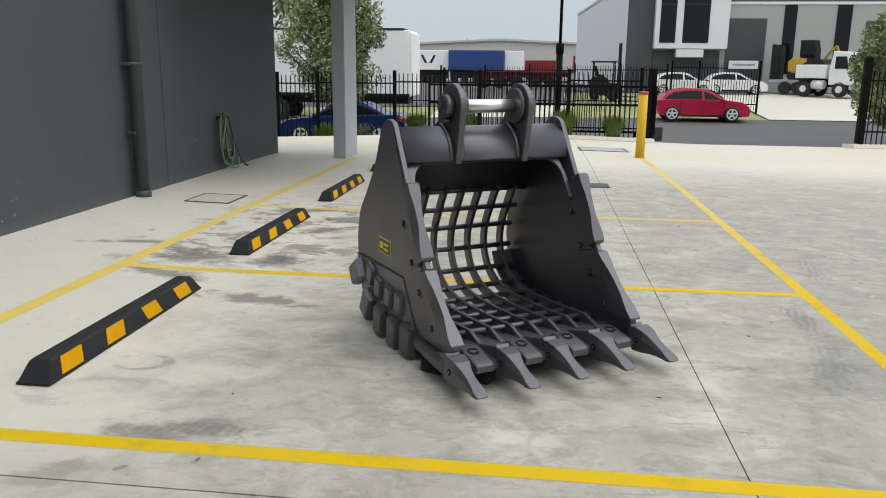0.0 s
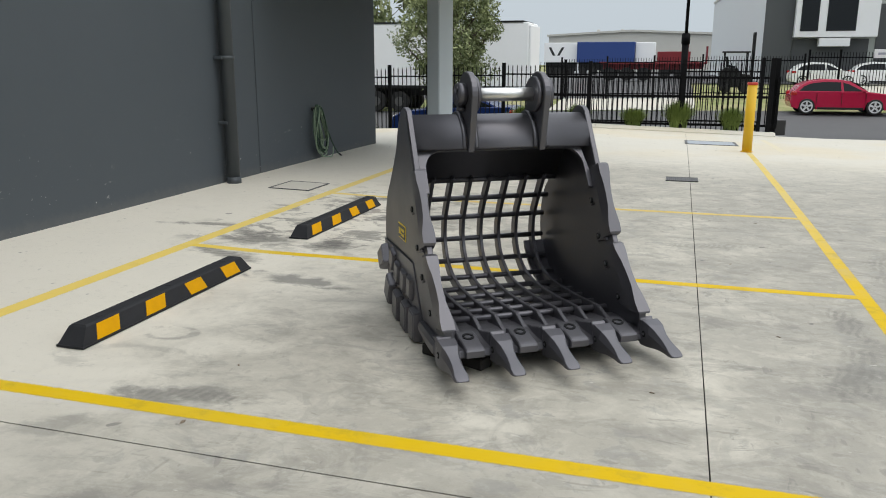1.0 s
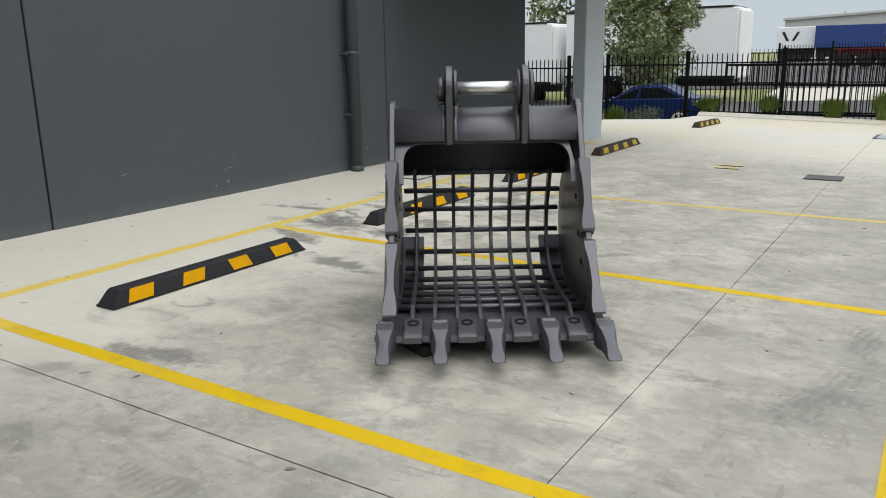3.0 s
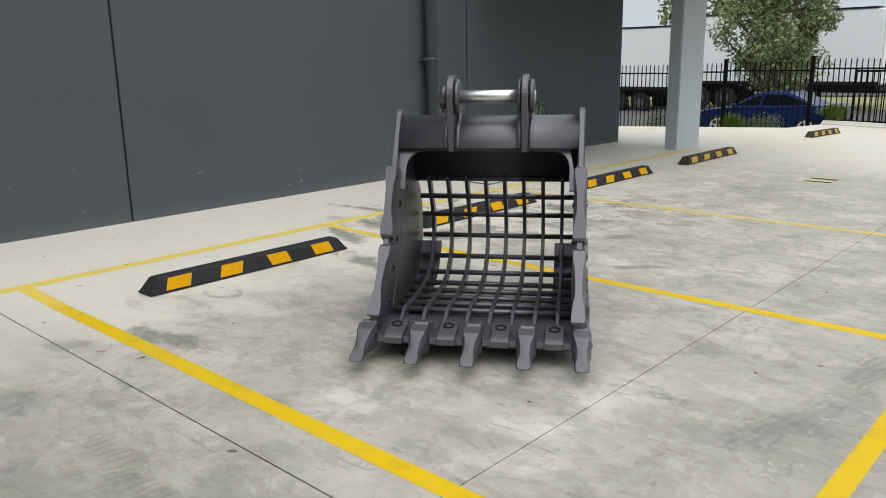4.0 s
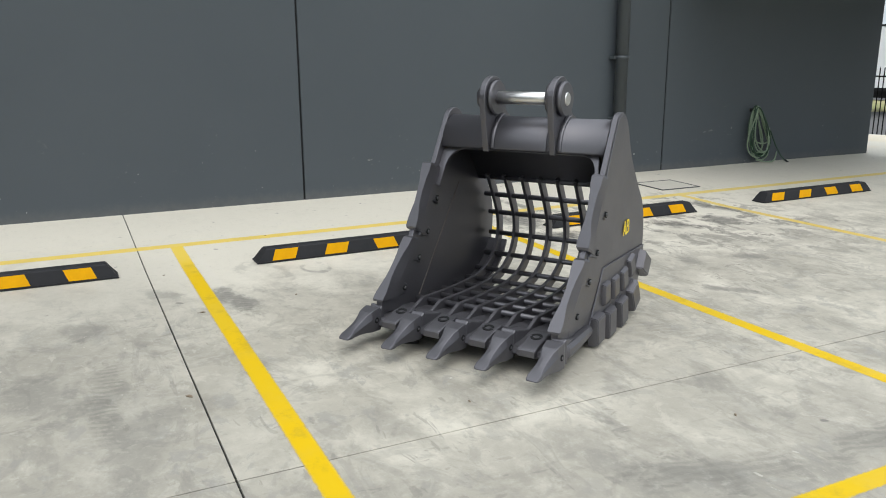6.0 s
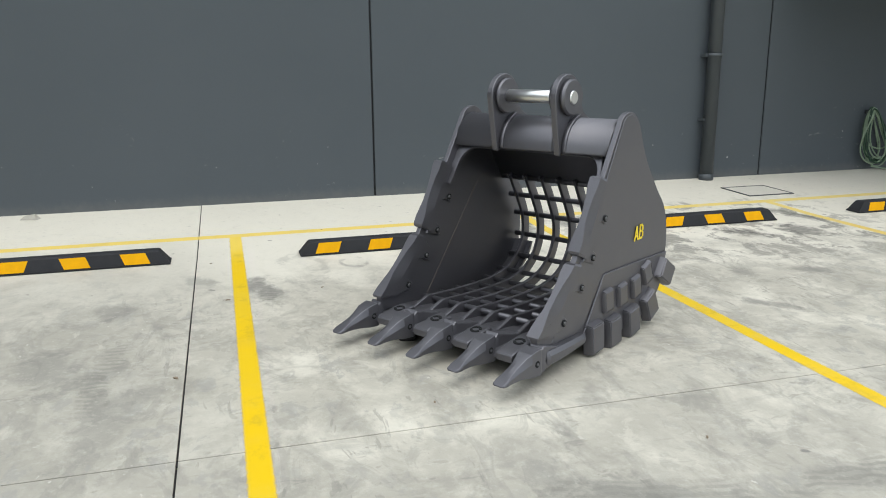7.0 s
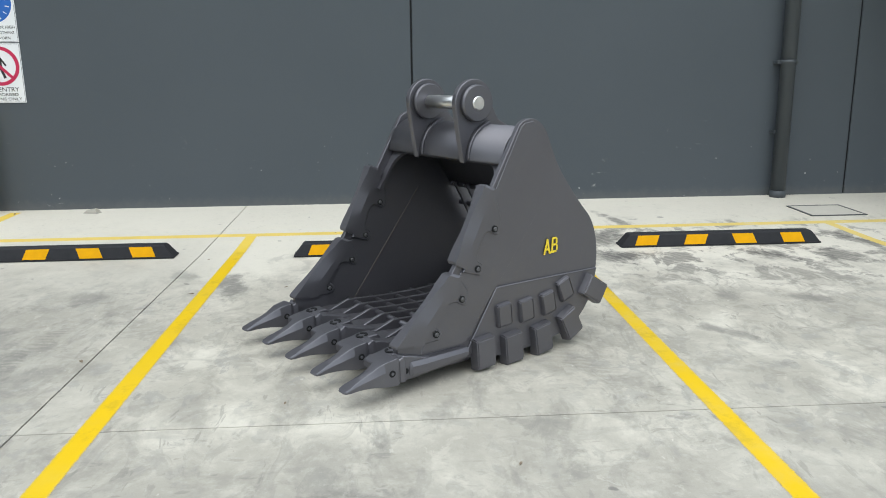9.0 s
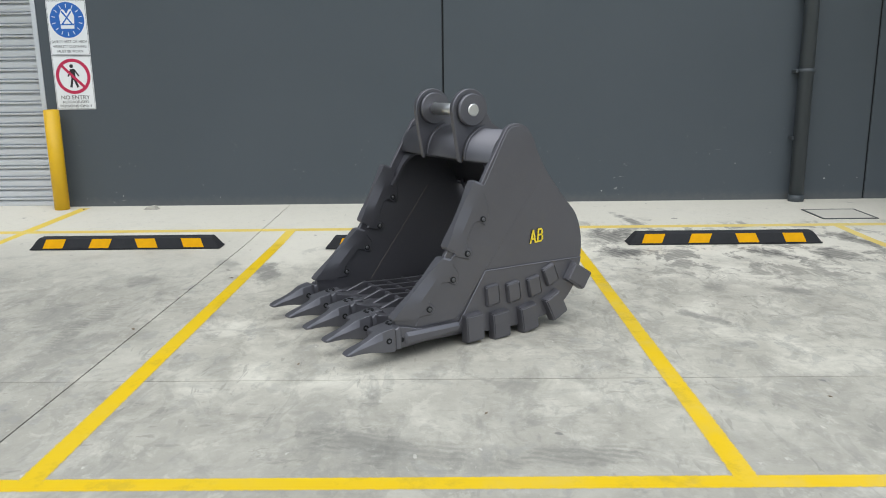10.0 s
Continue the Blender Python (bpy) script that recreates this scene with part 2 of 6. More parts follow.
def make_line_paint(name="yellow_line_paint", worn=0.0):
    m = Mat(name, (0.7, 0.5, 0.03), 0.7, 0.0, 0.15)
    a, b, f = m.noise(2.3, 5, 0.65), m.noise(30, 5, 0.7), m.noise(0.9, 3)
    x, y, z = m.axes()
    c = m.mix(m.ramp(f, 0.35, 0.65), (0.69, 0.455, 0.004), (0.66, 0.45, 0.012))
    c = m.mix(m.math("MULTIPLY", m.ramp(a, 0.5, 0.75), m.ramp(b, 0.4, 0.7, 0.1, 0.6)), c, (0.66, 0.50, 0.08))
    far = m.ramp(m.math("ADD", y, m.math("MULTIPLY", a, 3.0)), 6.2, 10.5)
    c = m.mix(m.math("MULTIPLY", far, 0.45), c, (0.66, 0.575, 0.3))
    faded = m.ramp(m.math("ADD", x, m.math("MULTIPLY", m.math("SUBTRACT", a, 0.5), 0.6)), -2.1, -2.95)
    c = m.mix(m.math("MULTIPLY", faded, 0.5), c, (0.80, 0.64, 0.18))
    smut = m.math("MULTIPLY", m.ramp(m.noise(4.2, 8, 0.7), 0.52, 0.66), m.math("SUBTRACT", 0.4, m.math("MULTIPLY", faded, 0.25)))
    c = m.mix(smut, c, (0.40, 0.29, 0.035))
    # u runs across the stroke; the spray thins out over the concrete towards both edges
    uv = m.t.nodes.new("ShaderNodeUVMap")
    s = m.t.nodes.new("ShaderNodeSeparateXYZ")
    m.link(uv.outputs[0], s.inputs[0])
    off = m.math("ABSOLUTE", m.math("SUBTRACT", s.outputs["X"], 0.5))
    rough_edge = m.math("ADD", off, m.math("MULTIPLY", m.math("SUBTRACT", b, 0.5), 0.14))
    bare = m.mix(m.math("MULTIPLY", m.ramp(x, -2.9, -1.2), m.ramp(y, 13.0, 9.0)), (0.63, 0.61, 0.545), (0.42, 0.405, 0.36))
    wear = m.math("MULTIPLY", m.ramp(m.noise(3.1, 6, 0.7), 0.45, 0.7, 0.0, 0.32), m.ramp(m.math("ADD", y, m.math("MULTIPLY", f, 2.0)), 5.0, 8.0, 0.12, 1.0))
    thin = m.math("MAXIMUM", m.ramp(rough_edge, 0.3, 0.5, 0.0, 0.5), wear)
    m.color(m.mix(m.math("MAXIMUM", thin, worn), c, bare))
    grain = m.noise(420, 2, 0.6)
    m.alpha(m.ramp(m.math("SUBTRACT", grain, m.ramp(rough_edge, 0.3, 0.5, 0.2, 0.8)), -0.01, 0.01))
    m.bump(b, 0.15, 0.002)
    return m.m


def make_wall_paint():
    m = Mat("charcoal_wall_paint", (0.05, 0.055, 0.058), 0.6, 0.0, 0.32)
    x, y, z = m.axes()
    a, b = m.noise(0.7, 4), m.noise(14, 4, 0.65)
    c = m.mix(a, (0.063, 0.075, 0.087), (0.079, 0.091, 0.104))
    c = m.mix(m.ramp(b, 0.5, 0.8, 0, 0.25), c, (0.08, 0.088, 0.092))
    low = m.ramp(z, 1.1, 0.15)
    chip = m.math("MULTIPLY", m.ramp(m.noise(26, 2, 0.4), 0.74, 0.76), m.ramp(m.noise(1.1, 2), 0.47, 0.55))
    c = m.mix(m.math("MULTIPLY", chip, low), c, (0.4, 0.4, 0.39))
    scuff = m.math("MULTIPLY", m.ramp(m.noise(7, 6, 0.75, m.coords((1, 0.6, 1.4)), 0.5), 0.645, 0.68), m.ramp(m.noise(1.3, 2), 0.48, 0.58))
    c = m.mix(m.math("MULTIPLY", m.math("MULTIPLY", scuff, low), 0.7), c, (0.32, 0.32, 0.31))
    dust = m.math("MULTIPLY", m.ramp(m.math("ADD", z, m.math("MULTIPLY", b, 0.15)), 0.26, 0.1), 0.25)
    c = m.mix(dust, c, (0.2, 0.19, 0.17))
    m.color(c)
    m.bump(m.noise(45, 4, 0.6), 0.12, 0.004)
    return m.m


def make_bucket_paint():
    """Graphite semi-gloss paint with some metal flake."""
    m = Mat("graphite_bucket_paint", (0.1, 0.102, 0.115), 0.4, 0.7, 0.5)
    a, b = m.noise(3.5, 5, 0.6), m.noise(40, 4, 0.6)
    c = m.mix(a, (0.126, 0.124, 0.138), (0.152, 0.15, 0.166))
    c = m.mix(m.ramp(b, 0.55, 0.8, 0, 0.25), c, (0.17, 0.17, 0.178))
    dust = m.math("MULTIPLY", m.ramp(m.noise(6, 6, 0.7), 0.55, 0.75), 0.12)
    c = m.mix(dust, c, (0.2, 0.19, 0.17))
    m.color(c)
    m.rough(m.ramp(a, 0.3, 0.7, 0.37, 0.45))
    m.bump(m.math("ADD", b, m.math("MULTIPLY", m.noise(140, 3), 0.6)), 0.1, 0.003)
    return m.m


def make_steel():
    m = Mat("bright_pin_steel", (0.7, 0.69, 0.68), 0.3, 1.0)
    g = m.noise(6, 4, 0.6, m.coords((60, 1, 1)))
    m.rough(m.ramp(g, 0.3, 0.7, 0.3, 0.4))
    m.color(m.mix(g, (0.70, 0.70, 0.69), (0.80, 0.79, 0.78)))
    return m.m


def make_rubber():
    m = Mat("black_stop_rubber", (0.03, 0.03, 0.03), 0.75)
    a, b = m.noise(8, 5, 0.6), m.noise(90, 3)
    c = m.mix(a, (0.013, 0.0135, 0.016), (0.028, 0.029, 0.033))
    m.p.inputs["Specular IOR Level"].default_value = 0.3
    m.color(m.mix(m.ramp(b, 0.62, 0.8, 0, 0.25), c, (0.09, 0.09, 0.085)))
    m.bump(b, 0.3, 0.003)
    return m.m


def make_asphalt():
    m = Mat("asphalt", (0.07, 0.07, 0.072), 0.85)
    a, b = m.noise(0.35, 4), m.noise(60, 3)
    c = m.mix(a, (0.07, 0.07, 0.073), (0.105, 0.105, 0.108))
    m.color(m.mix(m.ramp(b, 0.5, 0.75, 0, 0.4), c, (0.18, 0.18, 0.18)))
    m.bump(b, 0.3, 0.004)
    return m.m


def make_grass():
    m = Mat("verge_grass", (0.1, 0.12, 0.05), 0.9)
    a, b = m.noise(0.6, 5, 0.6), m.noise(12, 5, 0.7)
    c = m.mix(m.ramp(a, 0.35, 0.65), (0.21, 0.255, 0.075), (0.36, 0.33, 0.17))
    m.color(m.mix(m.ramp(b, 0.45, 0.75, 0, 0.35), c, (0.09, 0.12, 0.035)))
    m.bump(b, 0.6, 0.03)
    return m.m


def make_leaf(name, dark, light):
    m = Mat(name, dark, 0.6)
    g = m.t.nodes.new("ShaderNodeNewGeometry")
    m.color(m.mix(g.outputs["Random Per Island"], dark, light))
    m.p.inputs["Specular IOR Level"].default_value = 0.3
    return m.m


def make_glass(name, tint=(0.02, 0.025, 0.03)):
    return Mat(name, tint, 0.05, 0.0, 0.3).m


CONCRETE, LINE_PAINT, WALL_PAINT, BUCKET_PAINT = make_concrete(), make_line_paint(), make_wall_paint(), make_bucket_paint()
WORN_LINE_PAINT = make_line_paint("worn_away_line_paint", 0.72)
FADED_LINE_PAINT = make_line_paint("faded_line_paint", 0.1)
STEEL, RUBBER, ASPHALT, GRASS = make_steel(), make_rubber(), make_asphalt(), make_grass()
DUSTY_YELLOW = simple("dusty_stop_yellow", (0.47, 0.33, 0.06), 0.8, vary=0.3, scale=20, spec=0.1)
DUSTY_RUBBER = simple("dusty_stop_rubber", (0.055, 0.046, 0.038), 0.85, vary=0.35, scale=12, spec=0.2)
STOP_YELLOW = simple("stop_yellow", (0.68, 0.34, 0.002), 0.6, vary=0.2, scale=20, spec=0.1)
SEAM = simple("weld_seam_metal", (0.13, 0.11, 0.1), 0.6, spec=0.3)
BOLT_DARK = simple("dark_bolt_steel", (0.1, 0.1, 0.105), 0.45, 0.4, 0.2)
# joint sealant; also the painted shade of bolt, pin and shroud recesses
SEALANT_AND_SHADE = simple("black_sealant_and_recess_shade", (0.014, 0.015, 0.016), 0.8, spec=0.2)
JOINT = simple("joint_filler", (0.03, 0.03, 0.03), 0.9)
COLUMN_PAINT = simple("pale_grey_column_paint", (0.46, 0.51, 0.55), 0.5, vary=0.06, scale=3, bump=0.05)
PIPE_PAINT = simple("charcoal_pipe_paint", (0.055, 0.064, 0.072), 0.5, vary=0.15)
FENCE_BLACK = simple("black_fence_powder_coat", (0.004, 0.004, 0.005), 0.7, spec=0.12)
BOLLARD_YELLOW = simple("bollard_yellow", (0.7, 0.42, 0.008), 0.5, vary=0.1)
BOLLARD_RED = simple("bollard_red_band", (0.5, 0.04, 0.02), 0.4)
GALV = simple("shutter_grey_steel", (0.62, 0.635, 0.66), 0.35, 0.35, vary=0.08, scale=2)
SIGN_WHITE = simple("sign_white", (0.78, 0.79, 0.8), 0.4, vary=0.03)
SIGN_BLUE = simple("sign_blue", (0.02, 0.12, 0.45), 0.4, vary=0.03)
SIGN_RED = simple("sign_red", (0.5, 0.018, 0.075), 0.4, vary=0.03)
SIGN_BLACK = simple("sign_black", (0.02, 0.02, 0.022), 0.4, vary=0.03)
DECAL_YELLOW = simple("decal_yellow", (0.8, 0.6, 0.03), 0.45, vary=0.05)
DRAIN_STEEL = simple("drain_grate_steel", (0.12, 0.12, 0.12), 0.6, 0.4)
HOSE_GREEN = simple("hose_green", (0.02, 0.055, 0.03), 0.45, vary=0.3)
HOSE_PALE = simple("hose_pale", (0.22, 0.29, 0.2), 0.45, vary=0.25)
TIMBER = simple("dark_timber", (0.018, 0.016, 0.015), 0.85, vary=0.3, scale=15)
CAR_BLUE = simple("car_blue", (0.008, 0.026, 0.12), 0.2, 0.2, vary=0.05)
CAR_RED = simple("car_red", (0.42, 0.01, 0.05), 0.2, 0.1, vary=0.05)
CAR_WHITE = simple("car_white", (0.75, 0.75, 0.75), 0.25, vary=0.04)
TYRE = simple("tyre_rubber", (0.02, 0.02, 0.02), 0.8)
RIM = simple("alloy_rim", (0.72, 0.72, 0.72), 0.4, 0.3)
GLASS = make_glass("dark_window_glass", (0.006, 0.008, 0.01))
TAIL_RED = simple("tail_lamp_red", (0.4, 0.01, 0.01), 0.2)
TRAILER_WHITE = simple("trailer_white", (0.93, 0.93, 0.93), 0.5, vary=0.05, scale=0.8)
TRUCK_BLACK = simple("truck_chassis_black", (0.012, 0.012, 0.013), 0.6, spec=0.3)
TRUCK_RED = simple("flatbed_red", (0.2, 0.012, 0.018), 0.5)
TARP_BLUE = simple("tarpaulin_blue", (0.02, 0.055, 0.22), 0.55, vary=0.1, scale=1)
SHED_GREY = simple("shed_grey_cladding", (0.56, 0.55, 0.51), 0.7, vary=0.08, scale=0.2)
PANEL_PALE = simple("pale_precast_panel", (0.66, 0.68, 0.69), 0.7, vary=0.05, scale=0.3)
PANEL_GREEN = simple("greenish_grey_panel", (0.40, 0.43, 0.41), 0.7, vary=0.05, scale=0.3)
PANEL_DARK = simple("dark_grey_panel", (0.07, 0.075, 0.08), 0.6, vary=0.1, scale=0.4)
FRAME_WHITE = simple("white_window_surround", (0.75, 0.76, 0.78), 0.5, vary=0.03)
SHUTTER_DARK = simple("dark_shutter", (0.075, 0.08, 0.085), 0.5)
MACHINE_YELLOW = simple("machine_yellow", (0.5, 0.29, 0.03), 0.5, vary=0.25)
BARK = simple("bark", (0.11, 0.085, 0.065), 0.9, vary=0.35, scale=10, bump=0.5, bscale=30)
LEAF = make_leaf("gum_leaf", (0.075, 0.105, 0.035), (0.4, 0.44, 0.22))
GRASS_BLADE = make_leaf("tussock_blade", (0.09, 0.14, 0.03), (0.26, 0.33, 0.09))
BUSH_GREY = make_leaf("grey_bush_leaf", (0.09, 0.11, 0.06), (0.17, 0.19, 0.11))
DRY_LEAF = simple("dry_leaf", (0.22, 0.17, 0.12), 0.8)
LID_CONCRETE = simple("pale_lid_concrete", (0.56, 0.535, 0.47), 0.85, vary=0.12, scale=5, bump=0.2)
PIT_GREY = simple("galvanised_pit_lid", (0.36, 0.40, 0.44), 0.55, 0.2, vary=0.15)
LOGO_GREY = simple("trailer_graphic_grey", (0.35, 0.36, 0.42), 0.5)


# ---- mesh helpers ----
def finish(bm, smooth=False):
    bmesh.ops.recalc_face_normals(bm, faces=bm.faces[:])
    for f in bm.faces:
        f.smooth = smooth
    return bm


def mesh_of(name, bm, material):
    me = bpy.data.meshes.new(name)
    bm.to_mesh(me)
    bm.free()
    me.materials.append(material)
    return me


def part(name, bm, material, parent=None, label="", at=None):
    """Links a bmesh as one mesh object, under parent where there is one."""
    ob = new(name, mesh_of(name, bm, material))
    if parent:
        ob.parent = parent
    if at is not None:
        ob.matrix_basis = at
    if label:
        ob["label"] = label
    return ob


def again(ob, at):
    """Another part on the same mesh under the same parent."""
    o = new(ob.name.split(".")[0], ob.data)
    o.parent = ob.parent
    o.matrix_basis = at
    if "label" in ob:
        o["label"] = ob["label"]
    return o


def thing(name, label, category, at=None, group="", kind=""):
    ob = new(name)
    ob.empty_display_size = 0.1
    if at is not None:
        ob.matrix_basis = at
    return tagged(ob, label, category, group, kind)


def box(x0, x1, y0, y1, z0, z1, bevel=0.0, bm=None, segs=1):
    b = bmesh.new()
    v = [b.verts.new(p) for p in ((x0, y0, z0), (x1, y0, z0), (x1, y1, z0), (x0, y1, z0), (x0, y0, z1), (x1, y0, z1), (x1, y1, z1), (x0, y1, z1))]
    for f in ((3, 2, 1, 0), (4, 5, 6, 7), (0, 1, 5, 4), (1, 2, 6, 5), (2, 3, 7, 6), (3, 0, 4, 7)):
        b.faces.new([v[i] for i in f])
    if bevel:
        bmesh.ops.bevel(b, geom=b.edges[:], offset=bevel, segments=segs, affect="EDGES", clamp_overlap=True)
    return joined(bm, b)


def joined(bm, b):
    """Adds b to bm and frees it; b itself where bm is None."""
    finish(b)
    if bm is None:
        return b
    me = bpy.data.meshes.new("scratch")
    b.to_mesh(me)
    b.free()
    bm.from_mesh(me)
    bpy.data.meshes.remove(me)
    return bm


def prism(pts, a, b, axis="x", bevel=0.0, bm=None, segs=1):
    """A flat outline drawn through between a and b along an axis. Outline in (y,z) for x, (x,z) for y, (x,y) for z."""
    def put(p, d):
        return {"x": (d, p[0], p[1]), "y": (p[0], d, p[1]), "z": (p[0], p[1], d)}[axis]
    m = bmesh.new()
    lo, hi = [m.verts.new(put(p, a)) for p in pts], [m.verts.new(put(p, b)) for p in pts]
    caps = [m.faces.new(lo[::-1]), m.faces.new(hi)]
    n = len(pts)
    for i in range(n):
        m.faces.new((lo[i], lo[(i + 1) % n], hi[(i + 1) % n], hi[i]))
    finish(m)
    if bevel:
        rim = [e for f in caps for e in f.edges]
        bmesh.ops.bevel(m, geom=rim, offset=bevel, segments=segs, affect="EDGES", clamp_overlap=True)
    return joined(bm, m)


def tube(p, q, r, n=16, bevel=0.0, bm=None, r2=None):
    """A round bar from p to q."""
    p, q = Vector(p), Vector(q)
    m = bmesh.new()
    bmesh.ops.create_cone(m, cap_ends=True, segments=n, radius1=r, radius2=r if r2 is None else r2, depth=(q - p).length)
    if bevel:
        rim = [e for f in m.faces if len(f.verts) > 4 for e in f.edges]
        bmesh.ops.bevel(m, geom=rim, offset=bevel, segments=2, affect="EDGES")
    bmesh.ops.transform(m, verts=m.verts, matrix=Matrix.Translation((p + q) / 2) @ (q - p).to_track_quat("Z", "Y").to_matrix().to_4x4())
    out = joined(bm, m)
    return out


def round_sides(bm):
    """Smooth shading on the long sides of round bars, flat caps."""
    for f in bm.faces:
        f.smooth = len(f.verts) == 4
    return bm


def soften(bm, angle=28):
    """Smooth shading but for edges sharper than the angle."""
    bm.normal_update()
    for f in bm.faces:
        f.smooth = True
    for e in bm.edges:
        e.smooth = e.calc_face_angle(3.0) < radians(angle)
    return bm


def loft(sections, bm=None, caps=True):
    """Skins closed loops of equal count."""
    m = bmesh.new()
    rows = [[m.verts.new(p) for p in s] for s in sections]
    n = len(rows[0])
    for a, b in zip(rows, rows[1:]):
        for i in range(n):
            m.faces.new((a[i], a[(i + 1) % n], b[(i + 1) % n], b[i]))
    if caps:
        m.faces.new(rows[0][::-1])
        m.faces.new(rows[-1])
    return joined(bm, m)


def curve_points(pts, per=6):
    """A smooth run through the points (Catmull-Rom)."""
    out = []
    for i in range(len(pts) - 1):
        p0, p1, p2, p3 = pts[max(i - 1, 0)], pts[i], pts[i + 1], pts[min(i + 2, len(pts) - 1)]
        for k in range(per):
            t = k / per
            out.append(tuple(0.5 * (2 * b + (c - a) * t + (2 * a - 5 * b + 4 * c - d) * t * t + (3 * b - a - 3 * c + d) * t ** 3) for a, b, c, d in zip(p0, p1, p2, p3)))
    out.append(tuple(pts[-1]))
    return out


def offset_run(pts, d):
    """The run shifted sideways by d in its plane (to its right)."""
    out = []
    for i, p in enumerate(pts):
        a, b = pts[max(i - 1, 0)], pts[min(i + 1, len(pts) - 1)]
        t = Vector((b[0] - a[0], b[1] - a[1])).normalized()
        out.append((p[0] + t.y * d, p[1] - t.x * d))
    return out


def sweep(path, r, n=8, bm=None):
    """A round hose along a run of 3D points."""
    path = [Vector(p) for p in path]
    rows = []
    for i, p in enumerate(path):
        t = (path[min(i + 1, len(path) - 1)] - path[max(i - 1, 0)]).normalized()
        u = t.orthogonal().normalized() if i == 0 else (rows_u - t * rows_u.dot(t)).normalized()
        rows_u = u
        w = t.cross(u)
        rows.append([p + (u * math.cos(2 * math.pi * k / n) + w * math.sin(2 * math.pi * k / n)) * r for k in range(n)])
    return loft(rows, bm)


# ---- ground heights ----
def clamp(v, a, b):
    return max(a, min(b, v))


def cross_fall(x, y):
    """The far end of the yard falls sideways: towards the gate, and west of the kerb to the garden bed."""
    west = 0.035 * clamp(x + 3.6, -8.0, 0.0) * clamp((y - 12) / 7, 0, 1)
    return -0.028 * clamp(x + 2.2, -1.4, 6.5) * clamp((y - 10) / 12, 0, 1) + west


def bed_drop(x, y):
    """The planted strip beyond the end of the slab lies lower than the yard."""
    return 0.34 * clamp((-3.6 - x) / 0.8, 0, 1) * clamp((y - 18.6) / 0.6, 0, 1) * clamp((25.2 - y) / 2.0, 0, 1)


def yard_z(x, y):
    rise = 0.022 * clamp(-2.5 - x, 0, 2.4)
    fall = 0.0024 * (clamp(y, 12, 23) - 12) ** 2
    return rise * clamp((16 - y) / 3, 0, 1) - fall + cross_fall(x, y)


def land_z(x, y):
    """The land beyond the yard: down to the road, up again to the far verge."""
    far = 0.02 * clamp(x, -30, 3)
    lean = cross_fall(x, y) + (far - cross_fall(x, y)) * clamp((y - 23) / 3, 0, 1)
    pts = [(-60, -0.05), (10, -0.05), (18, -0.2), (22.9, -0.36), (25.2, -0.91), (36.5, -0.8), (42, -0.4), (60, 0.1), (140, 0.2), (2000, 0.2)]
    for (a, za), (b, zb) in zip(pts, pts[1:]):
        if y <= b:
            return za + (zb - za) * clamp((y - a) / (b - a), 0, 1) + lean - bed_drop(x, y)
    return 0.2 + lean


def sheet(xs, ys, height, skirt=0.0):
    """A grid over xs by ys at a height function, with sides going down by skirt."""
    m = bmesh.new()
    g = [[m.verts.new((x, y, height(x, y))) for x in xs] for y in ys]
    for j in range(len(ys) - 1):
        for i in range(len(xs) - 1):
            m.faces.new((g[j][i], g[j][i + 1], g[j + 1][i + 1], g[j + 1][i]))
    if skirt:
        ring = g[0] + [r[-1] for r in g[1:]] + g[-1][-2::-1] + [r[0] for r in g[-2:0:-1]]
        low = [m.verts.new((v.co.x, v.co.y, v.co.z - skirt)) for v in ring]
        n = len(ring)
        for i in range(n):
            m.faces.new((ring[i], low[i], low[(i + 1) % n], ring[(i + 1) % n]))
    finish(m)
    for f in m.faces:
        if f.normal.z < -0.5:
            f.normal_flip()
    return m


def steps(a, b, d, keep=()):
    n = max(1, math.ceil((b - a) / d))
    v = {round(a + (b - a) * i / n, 4) for i in range(n + 1)} | {k for k in keep if a < k < b}
    return sorted(v)


# ---- land, yard slabs, painted lines ----
XJ, YJ, GAP = 0.79, 2.345, 0.003
ground = part("ground", sheet(sorted({*steps(-400, -40, 60), *steps(-40, 40, 2), -3.6, -4.4, *steps(40, 400, 60)}), sorted({*steps(-60, 10, 10), *steps(10, 46, 1), 18.6, 19.2, 22.9, 25.2, 36.5, *steps(46, 140, 10), *steps(140, 900, 190)}), land_z), GRASS)
tagged(ground, "dry green grass land falling to the street", "ground", kind="structure")

pavement = thing("pavement", "pale worn concrete car park slabs with dark tyre smears", "pavement", kind="structure")
KX, KY = (-2.5, -4.9, -2.2, -3.6, 4.3), (10, 12, 13, 16)
for x0, x1 in ((-14.0, XJ - GAP), (XJ + GAP, 9.5)):
    for y0, y1 in ((-9.0, YJ - 1.5 * GAP), (YJ + 1.5 * GAP, 19.25)):
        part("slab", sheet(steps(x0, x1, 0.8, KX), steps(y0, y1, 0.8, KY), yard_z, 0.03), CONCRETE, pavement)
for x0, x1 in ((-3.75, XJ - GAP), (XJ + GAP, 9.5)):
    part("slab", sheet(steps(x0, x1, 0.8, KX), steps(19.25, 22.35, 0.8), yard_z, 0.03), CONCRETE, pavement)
part("joint_strip", sheet(steps(XJ - 0.03, XJ + 0.03, 0.06), steps(-9, 22.3, 0.8, KY), lambda x, y: yard_z(x, y) - 0.012), JOINT, pavement, "black joint filler")
part("joint_strip", sheet(steps(-14.0, XJ - 0.04, 0.8, KX), steps(YJ - 0.03, YJ + 0.03, 0.06), lambda x, y: yard_z(x, y) - 0.012), JOINT, pavement, "black joint filler")
